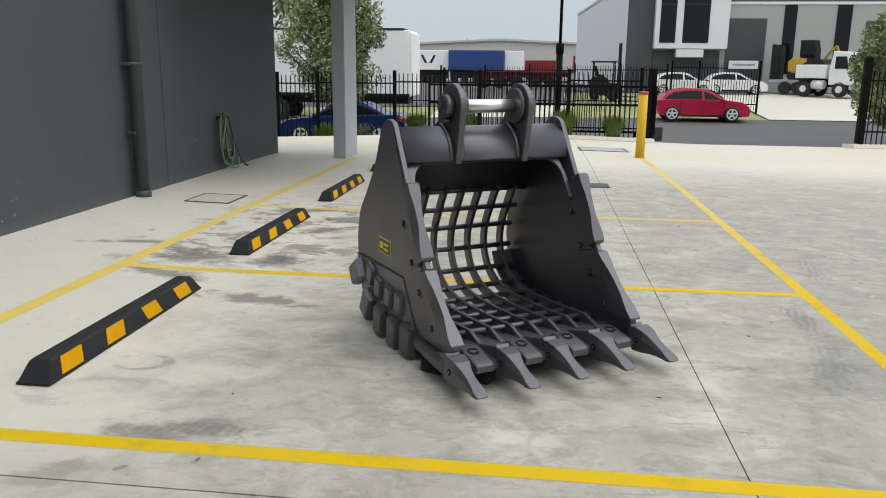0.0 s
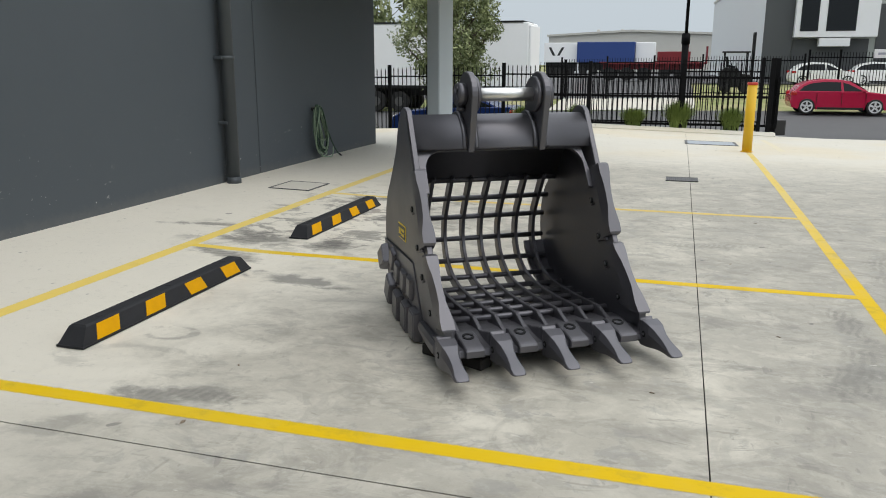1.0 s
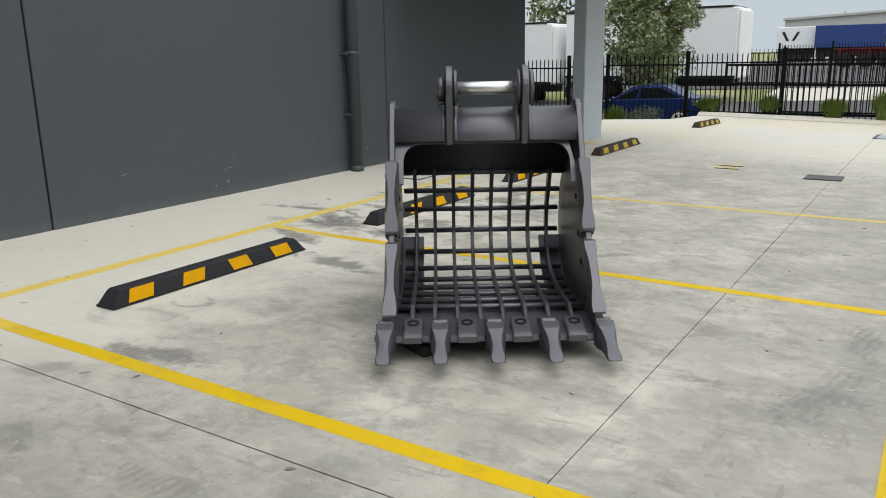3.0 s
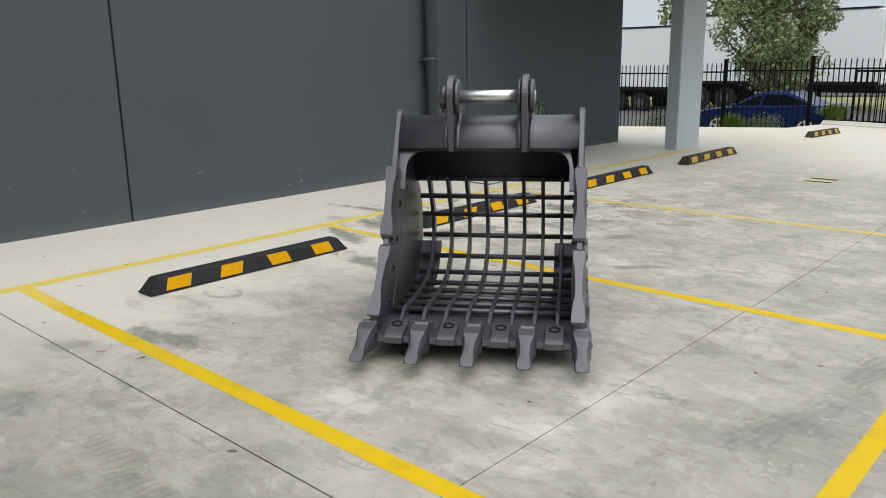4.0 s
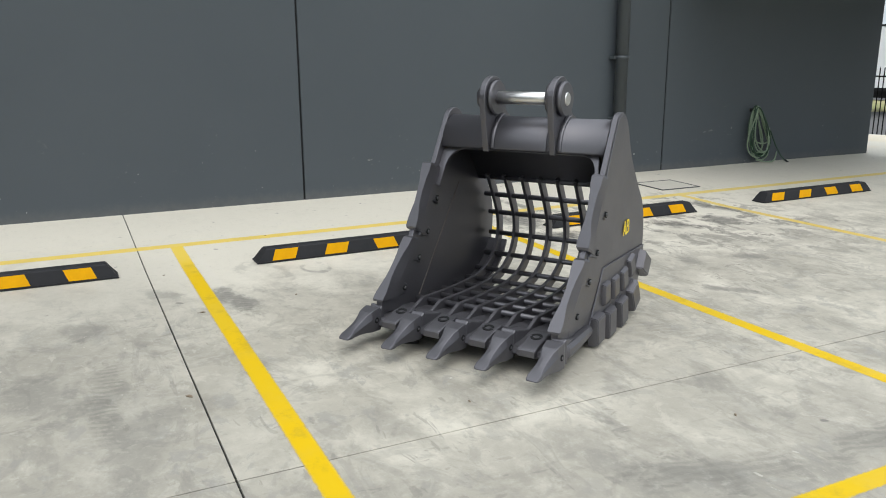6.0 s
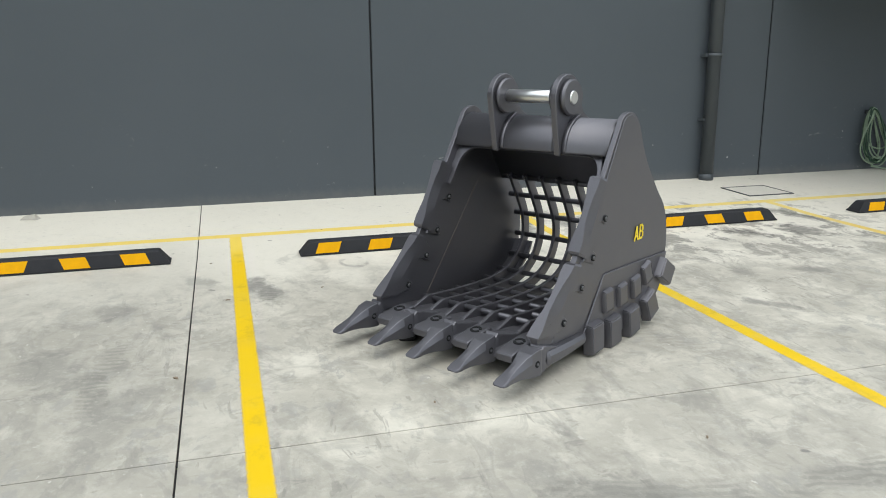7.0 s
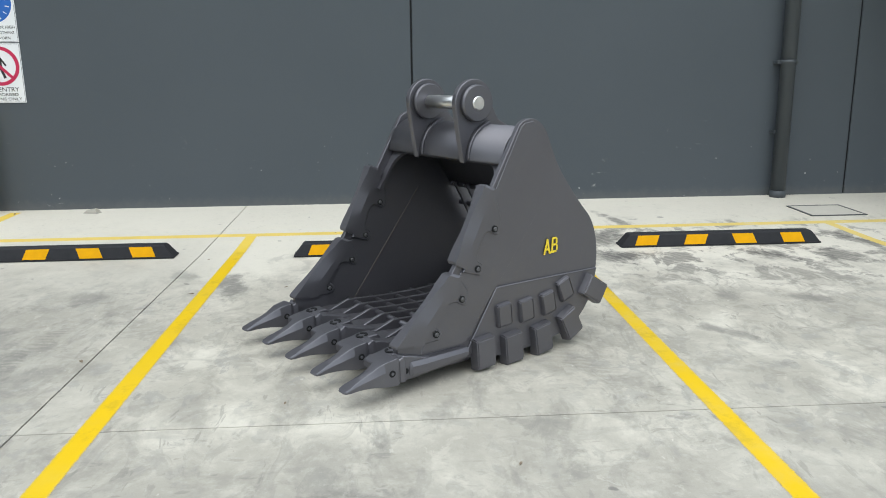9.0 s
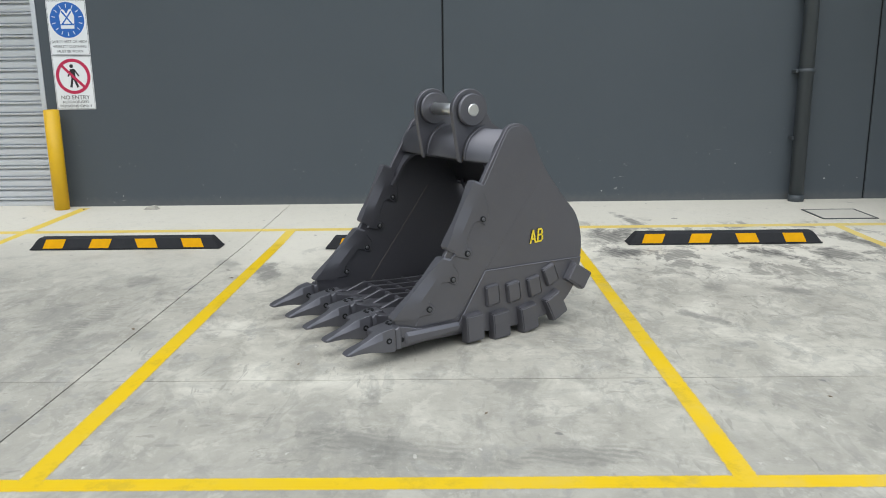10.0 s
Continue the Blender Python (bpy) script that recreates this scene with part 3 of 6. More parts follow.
part("joint_strip", sheet(steps(XJ + 0.04, 9.5, 0.8, KX), steps(YJ - 0.03, YJ + 0.03, 0.06), lambda x, y: yard_z(x, y) - 0.012), JOINT, pavement, "black joint filler")

road = part("road", sheet(steps(-90, 90, 3, (-30, 12)), steps(24.0, 38.0, 1, (25.2, 36.5)), lambda x, y: land_z(x, y) + 0.03), ASPHALT)
tagged(road, "grey asphalt street beyond the fence", "road", kind="structure")
driveway = part("driveway", sheet(steps(2.6, 8.8, 0.5), steps(22.35, 24.4, 0.3), lambda x, y: land_z(x, y) + 0.05), CONCRETE)
tagged(driveway, "pale concrete crossover down to the street", "driveway", kind="structure")
for x0, x1, y1 in ((10.4, 24.0, 58), (-5.5, 1.3, 43.4)):
    d = part("driveway", sheet(steps(x0, x1, 1), steps(38.0, y1, 2, (42,)), lambda x, y: land_z(x, y) + 0.06), CONCRETE)
    tagged(d, "pale concrete driveway across the street", "driveway", kind="structure")
yard_near = part("pavement", sheet(steps(-30, 1.3, 3), steps(43.4, 58, 2), lambda x, y: land_z(x, y) + 0.05), ASPHALT)
tagged(yard_near, "grey asphalt yard behind the street fence", "pavement", kind="structure")
yard_far = part("pavement", sheet(steps(-60, 60, 4, (-30, 12)), steps(58, 140, 5, (60,)), lambda x, y: land_z(x, y) + 0.05), ASPHALT)
tagged(yard_far, "grey asphalt yard of the far sheds", "pavement", kind="structure")


def line(x0, x1, y0, y1, spray=0.024, lift=0.0005, paint=LINE_PAINT):
    """A painted stroke; u runs across it, for its soft edges."""
    wide = x1 - x0 < y1 - y0
    if wide:
        x0, x1 = x0 - spray, x1 + spray
    else:
        y0, y1 = y0 - spray, y1 + spray
    b = sheet(steps(x0, x1, 0.8, KX), steps(y0, y1, 0.8, KY), lambda x, y: yard_z(x, y) + lift)
    uv = b.loops.layers.uv.new("across")
    for f in b.faces:
        for c in f.loops:
            p = c.vert.co
            c[uv].uv = ((p.x - x0) / (x1 - x0), p.y) if wide else ((p.y - y0) / (y1 - y0), p.x)
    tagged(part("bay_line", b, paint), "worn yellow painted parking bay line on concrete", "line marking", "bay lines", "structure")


AX, FX = -3.175, 1.815
line(AX - 0.05, AX + 0.05, -8.9, 13.0, 0.025, paint=FADED_LINE_PAINT)
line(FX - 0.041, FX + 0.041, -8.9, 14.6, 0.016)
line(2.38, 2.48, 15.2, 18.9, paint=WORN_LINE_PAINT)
for yc, half, paint in ((2.648, 0.04, LINE_PAINT), (5.345, 0.037, LINE_PAINT), (8.06, 0.036, FADED_LINE_PAINT)):
    line(AX + 0.04, FX - 0.03, yc - half + 0.004, yc + half - 0.004, 0.026, lift=0.0009, paint=paint)
line(-4.5, AX - 0.04, -0.09, 0.01, lift=0.0009)
line(AX + 0.04, FX - 0.03, -0.08, 0.0, 0.018, lift=0.0009)

# kerb under the fence
k = sheet(steps(-3.75, 3.0, 0.8), [21.55, 21.7, 22.4], lambda x, y: yard_z(x, y) + (0.02 if y < 21.6 else 0.1), 0.15)
tagged(part("kerb", k, CONCRETE), "low pale concrete kerb under the fence", "kerb", kind="structure")
k = sheet(steps(8.1, 9.5, 0.7), [21.55, 21.7, 22.4], lambda x, y: yard_z(x, y) + (0.02 if y < 21.6 else 0.1), 0.15)
tagged(part("kerb", k, CONCRETE), "low pale concrete kerb under the fence", "kerb", kind="structure")

# ---- the building: wall panels, canopy, column ----
WX, WEND, WTOP = -4.62, 13.2, 9.0
wall = thing("wall_west", "tall charcoal painted precast concrete wall", "wall", kind="structure")
for y0, y1 in ((-0.42, 4.168), (4.168, 9.07), (9.07, WEND)):
    b = box(WX - 0.2, WX, y0 + (0.009 if y0 > 0 else 0), y1 - (0.009 if y1 < 13 else 0), -0.1, WTOP, 0.006)
    part("panel", b, WALL_PAINT, wall)
for y0 in (4.168, 9.07):
    part("joint_strip", box(WX - 0.19, WX - 0.012, y0 - 0.0085, y0 + 0.0085, -0.1, WTOP), SEALANT_AND_SHADE, wall, "black sealant joint")
part("panel", box(WX - 0.2, WX, -9, -4.2, -0.1, WTOP), WALL_PAINT, wall)
part("lintel", box(WX - 0.2, WX, -4.2, -0.42, 4.2, WTOP), WALL_PAINT, wall)
end_wall = part("wall_north", box(-24, WX - 0.2, WEND - 0.2, WEND, -0.6, WTOP), WALL_PAINT)
tagged(end_wall, "charcoal painted end wall of the building", "wall", kind="structure")
part_roof = part("ceiling", box(-24, WX - 0.2, -9, WEND - 0.2, WTOP - 0.3, WTOP), PANEL_DARK)
tagged(part_roof, "flat dark roof of the building", "roof", kind="structure")
# unseen wall, added to keep low southern light off the bucket mouth
far_side = part("wall_south", box(WX - 0.2, 16.0, -11.3, -11.0, -0.1, 8.0), WALL_PAINT)
tagged(far_side, "plain charcoal wall added out of view to block light", "wall", kind="structure")
back_wall = part("wall_south", box(-24, WX - 0.2, -9, -8.8, -0.1, WTOP - 0.3), WALL_PAINT)
tagged(back_wall, "charcoal painted rear wall of the building", "wall", kind="structure")
canopy = part("canopy", box(WX + 0.003, -1.3, 9.1, 14.6, 2.8, 3.3, 0.01), PANEL_DARK)
tagged(canopy, "dark grey overhanging canopy carried by a pale column", "canopy", kind="structure")

column = thing("column", "pale grey painted rectangular steel column on the concrete", "column", kind="structure")
part("shaft", box(-3.49, -3.28, 12.72, 13.55, yard_z(-3.4, 13.5) - 0.02, 2.797, 0.012, segs=2), COLUMN_PAINT, column)


def make_shutter():
    s = thing("door_1", "grey corrugated steel roller shutter, closed", "roller door", kind="structure")
    prof = []
    z = 0.03
    while z < 4.2:
        prof += [(WX - 0.118, z), (WX - 0.096, z + 0.006), (WX - 0.086, z + 0.03), (WX - 0.084, z + 0.062), (WX - 0.1, z + 0.078), (WX - 0.121, z + 0.083), (WX - 0.121, z + 0.092), (WX - 0.07, z + 0.097), (WX - 0.066, z + 0.11), (WX - 0.118, z + 0.122)]
        z += 0.125
    prof += [(WX - 0.14, z), (WX - 0.14, 0.03)]
    part("curtain", prism(prof, -4.15, -0.47, "y"), GALV, s)
    part("guide", box(WX - 0.12, WX + 0.01, -0.47, -0.415, 0.02, 4.2, 0.004), GALV, s)
    part("guide", box(WX - 0.12, WX + 0.01, -4.2, -4.15, 0.02, 4.2, 0.004), GALV, s)


make_shutter()


def make_downpipe():
    p = thing("downpipe", "charcoal painted steel downpipe fixed to the wall", "pipe")
    x, y = WX + 0.11, 8.24
    part("shaft", round_sides(tube((x, y, 0.03), (x, y, WTOP), 0.078, 20)), PIPE_PAINT, p)
    part("bracket", round_sides(tube((x, y, 1.49), (x, y, 1.54), 0.088, 20, 0.003)), PIPE_PAINT, p)
    part("bracket", box(WX, x, y - 0.12, y + 0.12, 1.495, 1.535, 0.004), PIPE_PAINT, p)
    part("bracket", round_sides(tube((x, y, 0.03), (x, y, 0.12), 0.087, 20, 0.003)), PIPE_PAINT, p)
    for z in (0.75, 2.3, 3.6):
        part("bracket", box(WX, x + 0.01, y - 0.1, y - 0.078, z, z + 0.035, 0.003), PIPE_PAINT, p)


make_downpipe()


# ---- excavator bucket ----
BX, BY, BA = 0.212, 3.403, 32.9
bucket = thing("excavator_bucket", "large charcoal painted steel skeleton excavator bucket standing on concrete", "excavator bucket", pose(BX, BY, 0, 0, 0, BA) @ Matrix.Diagonal((0.99, 1.0, 0.99, 1.0)))
HALF, THICK = 0.54, 0.03
BACK = [(1.03, 1.207), (1.06, 1.228), (1.118, 1.236), (1.178, 1.21), (1.224, 1.151), (1.263, 1.063), (1.32, 0.961), (1.418, 0.837), (1.487, 0.758), (1.55, 0.689), (1.592, 0.598), (1.61, 0.49), (1.603, 0.384), (1.565, 0.25), (1.48, 0.14), (1.34, 0.072), (1.1, 0.045), (0.86, 0.05), (0.68, 0.085), (0.40, 0.12)]
PLATE = curve_points(BACK, 3) + [(0.385, 0.19), (0.628, 0.548), (0.855, 0.905)]
BARS = curve_points([(0.60, 0.159), (0.777, 0.146), (0.92, 0.14), (1.075, 0.138), (1.23, 0.148), (1.37, 0.188), (1.478, 0.27), (1.533, 0.39), (1.523, 0.52), (1.463, 0.65), (1.398, 0.768), (1.375, 0.81)], 6)


def mirrored(bm):
    m = bm.copy()
    for v in m.verts:
        v.co.x = -v.co.x
    bmesh.ops.reverse_faces(m, faces=m.faces[:])
    return m


def both(name, bm, material, parent, label=""):
    other = mirrored(bm)
    return part(name, bm, material, parent, label), part(name, other, material, parent, label)


both("side_plate", prism(PLATE, HALF - THICK, HALF, bevel=0.003), BUCKET_PAINT, bucket)
# thicker front half of each side, up to the fold line
both("side_doubler", prism([(1.036, 1.196), (1.062, 1.216), (1.118, 1.224), (1.172, 1.199), (1.214, 1.146), (1.252, 1.06), (1.288, 0.93), (0.69, 0.16), (0.42, 0.16), (0.46, 0.25), (0.67, 0.53), (0.875, 0.9)], HALF + 0.0005, HALF + 0.005, bevel=0.003), BUCKET_PAINT, bucket)
rear = [p for p in curve_points(BACK, 3) if p[1] < 0.395 and p[0] > 0.7]
both("wear_strip", prism([(0.885, 0.408), (1.598, 0.395)] + [(p[0] - 0.004, p[1] + 0.004) for p in rear] + [(0.70, 0.13)], HALF + 0.0005, HALF + 0.009, bevel=0.002), BUCKET_PAINT, bucket)

both("weld_bead", sweep([(HALF + 0.006, 0.72, 0.155), (HALF + 0.006, 0.885, 0.41), (HALF + 0.006, 1.1, 0.407), (HALF + 0.006, 1.35, 0.4025), (HALF + 0.006, 1.598, 0.398)], 0.0055, 6), BUCKET_PAINT, bucket)


def pad(cy, cz, w, h, proud, lean, skew=0.0):
    """A tapered wear block on the side, at (cy, cz), leaning by degrees."""
    c, s = math.cos(radians(lean)), math.sin(radians(lean))

    def loop(k, x):
        return [(x, cy + c * a - s * b, cz + s * a + c * b) for a, b in ((-w / 2 * k + skew * (1 - k), -h / 2 * k), (w / 2 * k, -h / 2 * k), (w / 2 * k, h / 2 * k), (-w / 2 * k, h / 2 * k))]
    x = HALF + 0.0095
    b = loft([loop(1.06, x - 0.012), loop(1.0, x + proud * 0.7), loop(0.93, x + proud)])
    bmesh.ops.bevel(b, geom=[e for e in b.edges if e.calc_face_angle(0) > 0.2 and max(v.co.x for v in e.verts) > x], offset=0.006, segments=2, affect="EDGES")
    return soften(finish(b), 40)


for cy, cz, lean in ((0.925, 0.265, 6), (1.075, 0.262, 8), (1.228, 0.272, 12), (1.35, 0.325, 22)):
    both("wear_pad", pad(cy, cz, 0.09, 0.12, 0.022, lean, 0.012), BUCKET_PAINT, bucket)
for cy, cz, lean in ((0.79, 0.098, 4), (0.975, 0.083, 5), (1.18, 0.088, 9), (1.385, 0.13, 27), (1.562, 0.29, 58)):
    both("heel_block", pad(cy, cz, 0.12, 0.16, 0.042, lean, 0.006), BUCKET_PAINT, bucket)
BAR_ROWS = ((0.336, 0.012, 0.1, 0.136), (0.34, 0.036, 0.088, 0.147), (0.352, 0.047, 0.082, 0.153), (0.4, 0.05, 0.082, 0.153), (0.52, 0.046, 0.087, 0.152), (0.665, 0.038, 0.095, 0.15), (0.69, 0.034, 0.1, 0.146))
both("corner_bar", soften(loft([[(HALF + 0.001, y, z0), (HALF + w * 0.8, y, z0), (HALF + w, y, z0 + 0.014), (HALF + w, y, z1 - 0.02), (HALF + w * 0.72, y, z1), (HALF + 0.001, y, z1)] for y, w, z0, z1 in BAR_ROWS]), 25), BUCKET_PAINT, bucket)
both("corner_pin", round_sides(tube((HALF - 0.01, 0.322, 0.115), (HALF + 0.036, 0.322, 0.115), 0.014, 12, 0.003)), SEALANT_AND_SHADE, bucket, "dark round pin")
both("gusset", prism([(0.296, 0.17), (0.40, 0.135), (0.5, 0.135), (0.5, 0.25), (0.3, 0.218)], HALF - THICK - 0.004, HALF + 0.003), BUCKET_PAINT, bucket)


def blade_skin(top, bottom, back_top, back_bottom):
    """A cast cutting edge: blunt at both ends, ground to a bevel along its middle."""
    mid, rows = HALF - THICK / 2, []
    for s, hf, push in ((0, 0.024, 0.012), (0.03, 0.031, 0), (0.14, 0.03, 0), (0.28, 0.021, 0), (0.45, 0.017, 0), (0.62, 0.018, 0), (0.76, 0.028, 0), (0.86, 0.034, 0), (0.97, 0.034, 0), (1, 0.028, 0.008)):
        f = Vector(top).lerp(Vector(bottom), s)
        k = Vector(back_top).lerp(Vector(back_bottom), s)
        f = f.lerp(k, push / (k - f).length)
        m = f.lerp(k, 0.6)
        rows.append([(mid - 0.036, *k), (mid - 0.036, *m), (mid - hf, *f), (mid + hf, *f), (mid + 0.036, *m), (mid + 0.036, *k)])
    return soften(loft(rows), 14)


def cutter(edge, flange, bolts):
    """A side cutter: the cutting edge, a scalloped flange over the plate, bolts."""
    for s in (1, -1):
        mid = HALF - THICK / 2
        b = blade_skin(*edge)
        f = prism(flange, mid - 0.03, mid + 0.03, bevel=0.005)
        if s < 0:
            b, f = mirrored(b), mirrored(f)
        c = part("side_cutter", b, BUCKET_PAINT, bucket)
        part("flange", f, BUCKET_PAINT, c)
        y0, z0 = bolts[-1]
        if z0 < 0.3:
            for k in range(5):
                a = radians(72 * k)
                part("cast_stud", round_sides(tube((s * (mid - 0.034), y0 - 0.005 + 0.022 * math.cos(a), z0 + 0.022 * math.sin(a)), (s * (mid + 0.034), y0 - 0.005 + 0.022 * math.cos(a), z0 + 0.022 * math.sin(a)), 0.0045, 6)), BUCKET_PAINT, c)
        for y, z in (bolts[:-1] if z0 < 0.3 else bolts):
            # proud black disc, coloured as the shade of a recess round the bolt
            part("recess_disc", round_sides(tube((s * (mid - 0.0375), y, z), (s * (mid + 0.0375), y, z), 0.017, 14, 0.001)), SEALANT_AND_SHADE, c, "black disc for the shade of a bolt recess")
            part("bolt", round_sides(tube((s * (mid - 0.043), y, z), (s * (mid + 0.043), y, z), 0.0115, 8, 0.003)), BOLT_DARK, c, "dark bolt head")


cutter(((0.807, 0.94), (0.618, 0.572), (0.89, 0.9), (0.70, 0.53)),
       [(0.863, 0.90), (0.908, 0.765)] + curve_points([(0.905, 0.735), (0.898, 0.7), (0.882, 0.681), (0.866, 0.686), (0.845, 0.7), (0.815, 0.7), (0.79, 0.672), (0.765, 0.61), (0.758, 0.572), (0.775, 0.557), (0.794, 0.54), (0.792, 0.51), (0.77, 0.495)], 3) + [(0.668, 0.525), (0.718, 0.62), (0.818, 0.8)],
       [(0.862, 0.715), (0.757, 0.53)])
cutter(((0.599, 0.533), (0.275, 0.222), (0.675, 0.503), (0.43, 0.208)),
       [(0.65, 0.503), (0.70, 0.43)] + curve_points([(0.698, 0.405), (0.696, 0.376), (0.682, 0.36), (0.66, 0.366), (0.635, 0.382), (0.594, 0.383), (0.55, 0.352), (0.52, 0.313), (0.51, 0.284), (0.525, 0.27), (0.541, 0.252), (0.537, 0.23), (0.518, 0.216)], 3) + [(0.418, 0.212), (0.5, 0.31)],
       [(0.66, 0.395), (0.505, 0.25), (0.39, 0.255)])

# cross beam, throat and rear wrapper
BEAM = curve_points([(0.945, 1.015), (0.955, 1.075), (0.985, 1.135), (1.035, 1.178), (1.09, 1.197), (1.15, 1.178), (1.2, 1.12)], 4) + [(1.2, 1.03), (1.1, 1.0)]
part("top_beam", round_sides(prism(BEAM, -HALF + THICK + 0.001, HALF - THICK - 0.001)), BUCKET_PAINT, bucket)


def throat():
    """The plate under the beam with the rounded mouth cut out of it, in the slope of the front edge."""
    w, r, steps_n = HALF - THICK - 0.001, 0.095, 8
    inner = [(-w + 0.045, 0.80)]
    inner += [(-w + 0.045 + r - r * math.cos(a), 1.008 - r + r * math.sin(a)) for a in (math.pi / 2 * i / steps_n for i in range(steps_n + 1))]
    inner += [(w - 0.045 - r + r * math.sin(a), 1.008 - r + r * math.cos(a)) for a in (math.pi / 2 * i / steps_n for i in range(steps_n + 1))]
    inner += [(w - 0.045, 0.80)]
    outer = [(-w, 0.80)] + [(-w + (x + w) * 0.0 if x < -w + 0.05 else clamp(x, -w, w), 1.012) for x, z in inner[1:-1]] + [(w, 0.80)]
    m = bmesh.new()

    def at(x, z, d):
        return (x, 0.80 + (z - 0.8) * 0.62 + 0.045 + d * 0.85, z - d * 0.52)
    a = [[m.verts.new(at(x, z, d)) for x, z in run] for d in (0, 0.018) for run in (inner, outer)]
    n = len(inner)
    for i in range(n - 1):
        m.faces.new((a[0][i], a[0][i + 1], a[1][i + 1], a[1][i]))
        m.faces.new((a[2][i], a[2][i + 1], a[3][i + 1], a[3][i]))
        m.faces.new((a[0][i], a[0][i + 1], a[2][i + 1], a[2][i]))
    return finish(m)


part("throat_plate", throat(), BUCKET_PAINT, bucket)
wrap = curve_points([(1.15, 1.17), (1.2, 1.12), (1.235, 1.03), (1.29, 0.945), (1.35, 0.85), (1.402, 0.762)], 4)
part("rear_plate", round_sides(prism(wrap + offset_run(wrap, -0.018)[::-1], -HALF + THICK + 0.001, HALF - THICK - 0.001)), BUCKET_PAINT, bucket)

for i in range(8):
    part("rear_bolt", round_sides(tube((-0.42 + 0.12 * i, 1.352, 0.80), (-0.42 + 0.12 * i, 1.33, 0.79), 0.011, 10, 0.003)), BUCKET_PAINT, bucket)

# bar grid: slats on edge, their front ends sloping down to the lip; round bars through them
RUN = [(0.455, 0.143), (0.578, 0.186)] + offset_run(BARS, -0.026)
slat_out = offset_run(RUN, 0.062)
slat = part("grid_slat", prism(RUN + [p for p in slat_out[::-1] if p[0] > 0.55 or p[1] > 0.3], -0.011, 0.011, bevel=0.003), BUCKET_PAINT, bucket, at=pose(-0.42, 0, 0))
for i in range(1, 8):
    again(slat, pose(-0.42 + 0.12 * i, 0, 0))
acc, nxt, bar = 0.0, 0.027, None
for (y0, z0), (y1, z1) in zip(BARS, BARS[1:]):
    d = math.hypot(y1 - y0, z1 - z0)
    while acc + d >= nxt:
        t = (nxt - acc) / d
        at = pose(0, y0 + (y1 - y0) * t, z0 + (z1 - z0) * t)
        if bar:
            again(bar, at)
        else:
            bar = part("grid_bar", round_sides(tube((-0.492, 0, 0), (0.492, 0, 0), 0.0165, 12, 0.003)), BUCKET_PAINT, bucket, at=at)
        nxt += 0.1445
    acc += d
low = [p for p in BARS if p[0] > 0.75 and p[1] < 0.36]
both("corner_plate", prism(offset_run(low, 0.03) + offset_run(low, 0.046)[::-1], HALF - THICK - 0.135, HALF - THICK - 0.001), BUCKET_PAINT, bucket)

# lip, adapters, teeth, shrouds
part("lip", prism([(0.25, 0.1), (0.262, 0.128), (0.5, 0.143), (0.6, 0.132), (0.61, 0.112), (0.53, 0.095), (0.27, 0.085)], -HALF - 0.012, HALF + 0.012, bevel=0.004), BUCKET_PAINT, bucket)

# added dark plate standing in for the shade under the grid
part("shade_plate", prism([(0.5, 0.055), (0.5, 0.07), (0.8, 0.068), (1.06, 0.07), (1.06, 0.055), (0.8, 0.053)], -HALF + THICK + 0.002, HALF - THICK - 0.002), BUCKET_PAINT, bucket)


def ring6(y, hw, z0, z1, ridge, flat=0.55):
    return [(-hw, y, z0), (hw, y, z0), (hw, y, z0 + (z1 - z0) * 0.62), (hw * flat, y, z1), (0, y, z1 + ridge), (-hw * flat, y, z1), (-hw, y, z0 + (z1 - z0) * 0.62)]


def make_tooth():
    """A cast digging tooth: thin rounded tip, ridged blade with scooped cheeks, boxed pocket."""
    b = loft([ring6(*q) for q in ((-0.006, 0.02, 0.086, 0.091, 0.0, 0.9), (0.003, 0.032, 0.084, 0.097, 0.0, 0.92), (0.028, 0.0365, 0.084, 0.108, 0.0, 0.88), (0.058, 0.034, 0.085, 0.12, 0.001, 0.78),
              (0.1, 0.0345, 0.084, 0.136, 0.004, 0.66), (0.14, 0.038, 0.081, 0.153, 0.004, 0.64), (0.172, 0.0425, 0.076, 0.171, 0.001, 0.72), (0.2, 0.047, 0.071, 0.184, 0.0, 0.84), (0.262, 0.049, 0.066, 0.196, 0.0, 0.92), (0.275, 0.046, 0.068, 0.192, 0.0, 0.9))])
    bmesh.ops.bevel(b, geom=[e for e in b.edges if e.calc_face_angle(0) > 0.6], offset=0.0016, segments=1, affect="EDGES")
    return soften(finish(b), 11)


def make_adapter(slim=1.0):
    """The nose that carries a tooth; the outer ones are slimmer behind, beside the corner bars."""
    b = loft([ring6(0.278, 0.038, 0.072, 0.18, 0.0, 0.85), ring6(0.292, 0.041, 0.07, 0.187, 0.0, 0.85), ring6(0.3, 0.0425, 0.07, 0.197, 0.0, 0.9), ring6(0.312, 0.043, 0.07, 0.197, 0.0, 0.9), ring6(0.318, 0.043 * slim, 0.07, 0.187, 0.0, 0.85), ring6(0.35, 0.045 * slim, 0.07, 0.182, 0.0, 0.85), ring6(0.42, 0.045 * slim, 0.075, 0.16, 0.0, 0.85), ring6(0.49, 0.041 * slim, 0.08, 0.147, 0.0, 0.85)])
    bmesh.ops.bevel(b, geom=[e for e in b.edges if e.calc_face_angle(0) > 0.5], offset=0.004, segments=1, affect="EDGES")
    return soften(finish(b), 22)


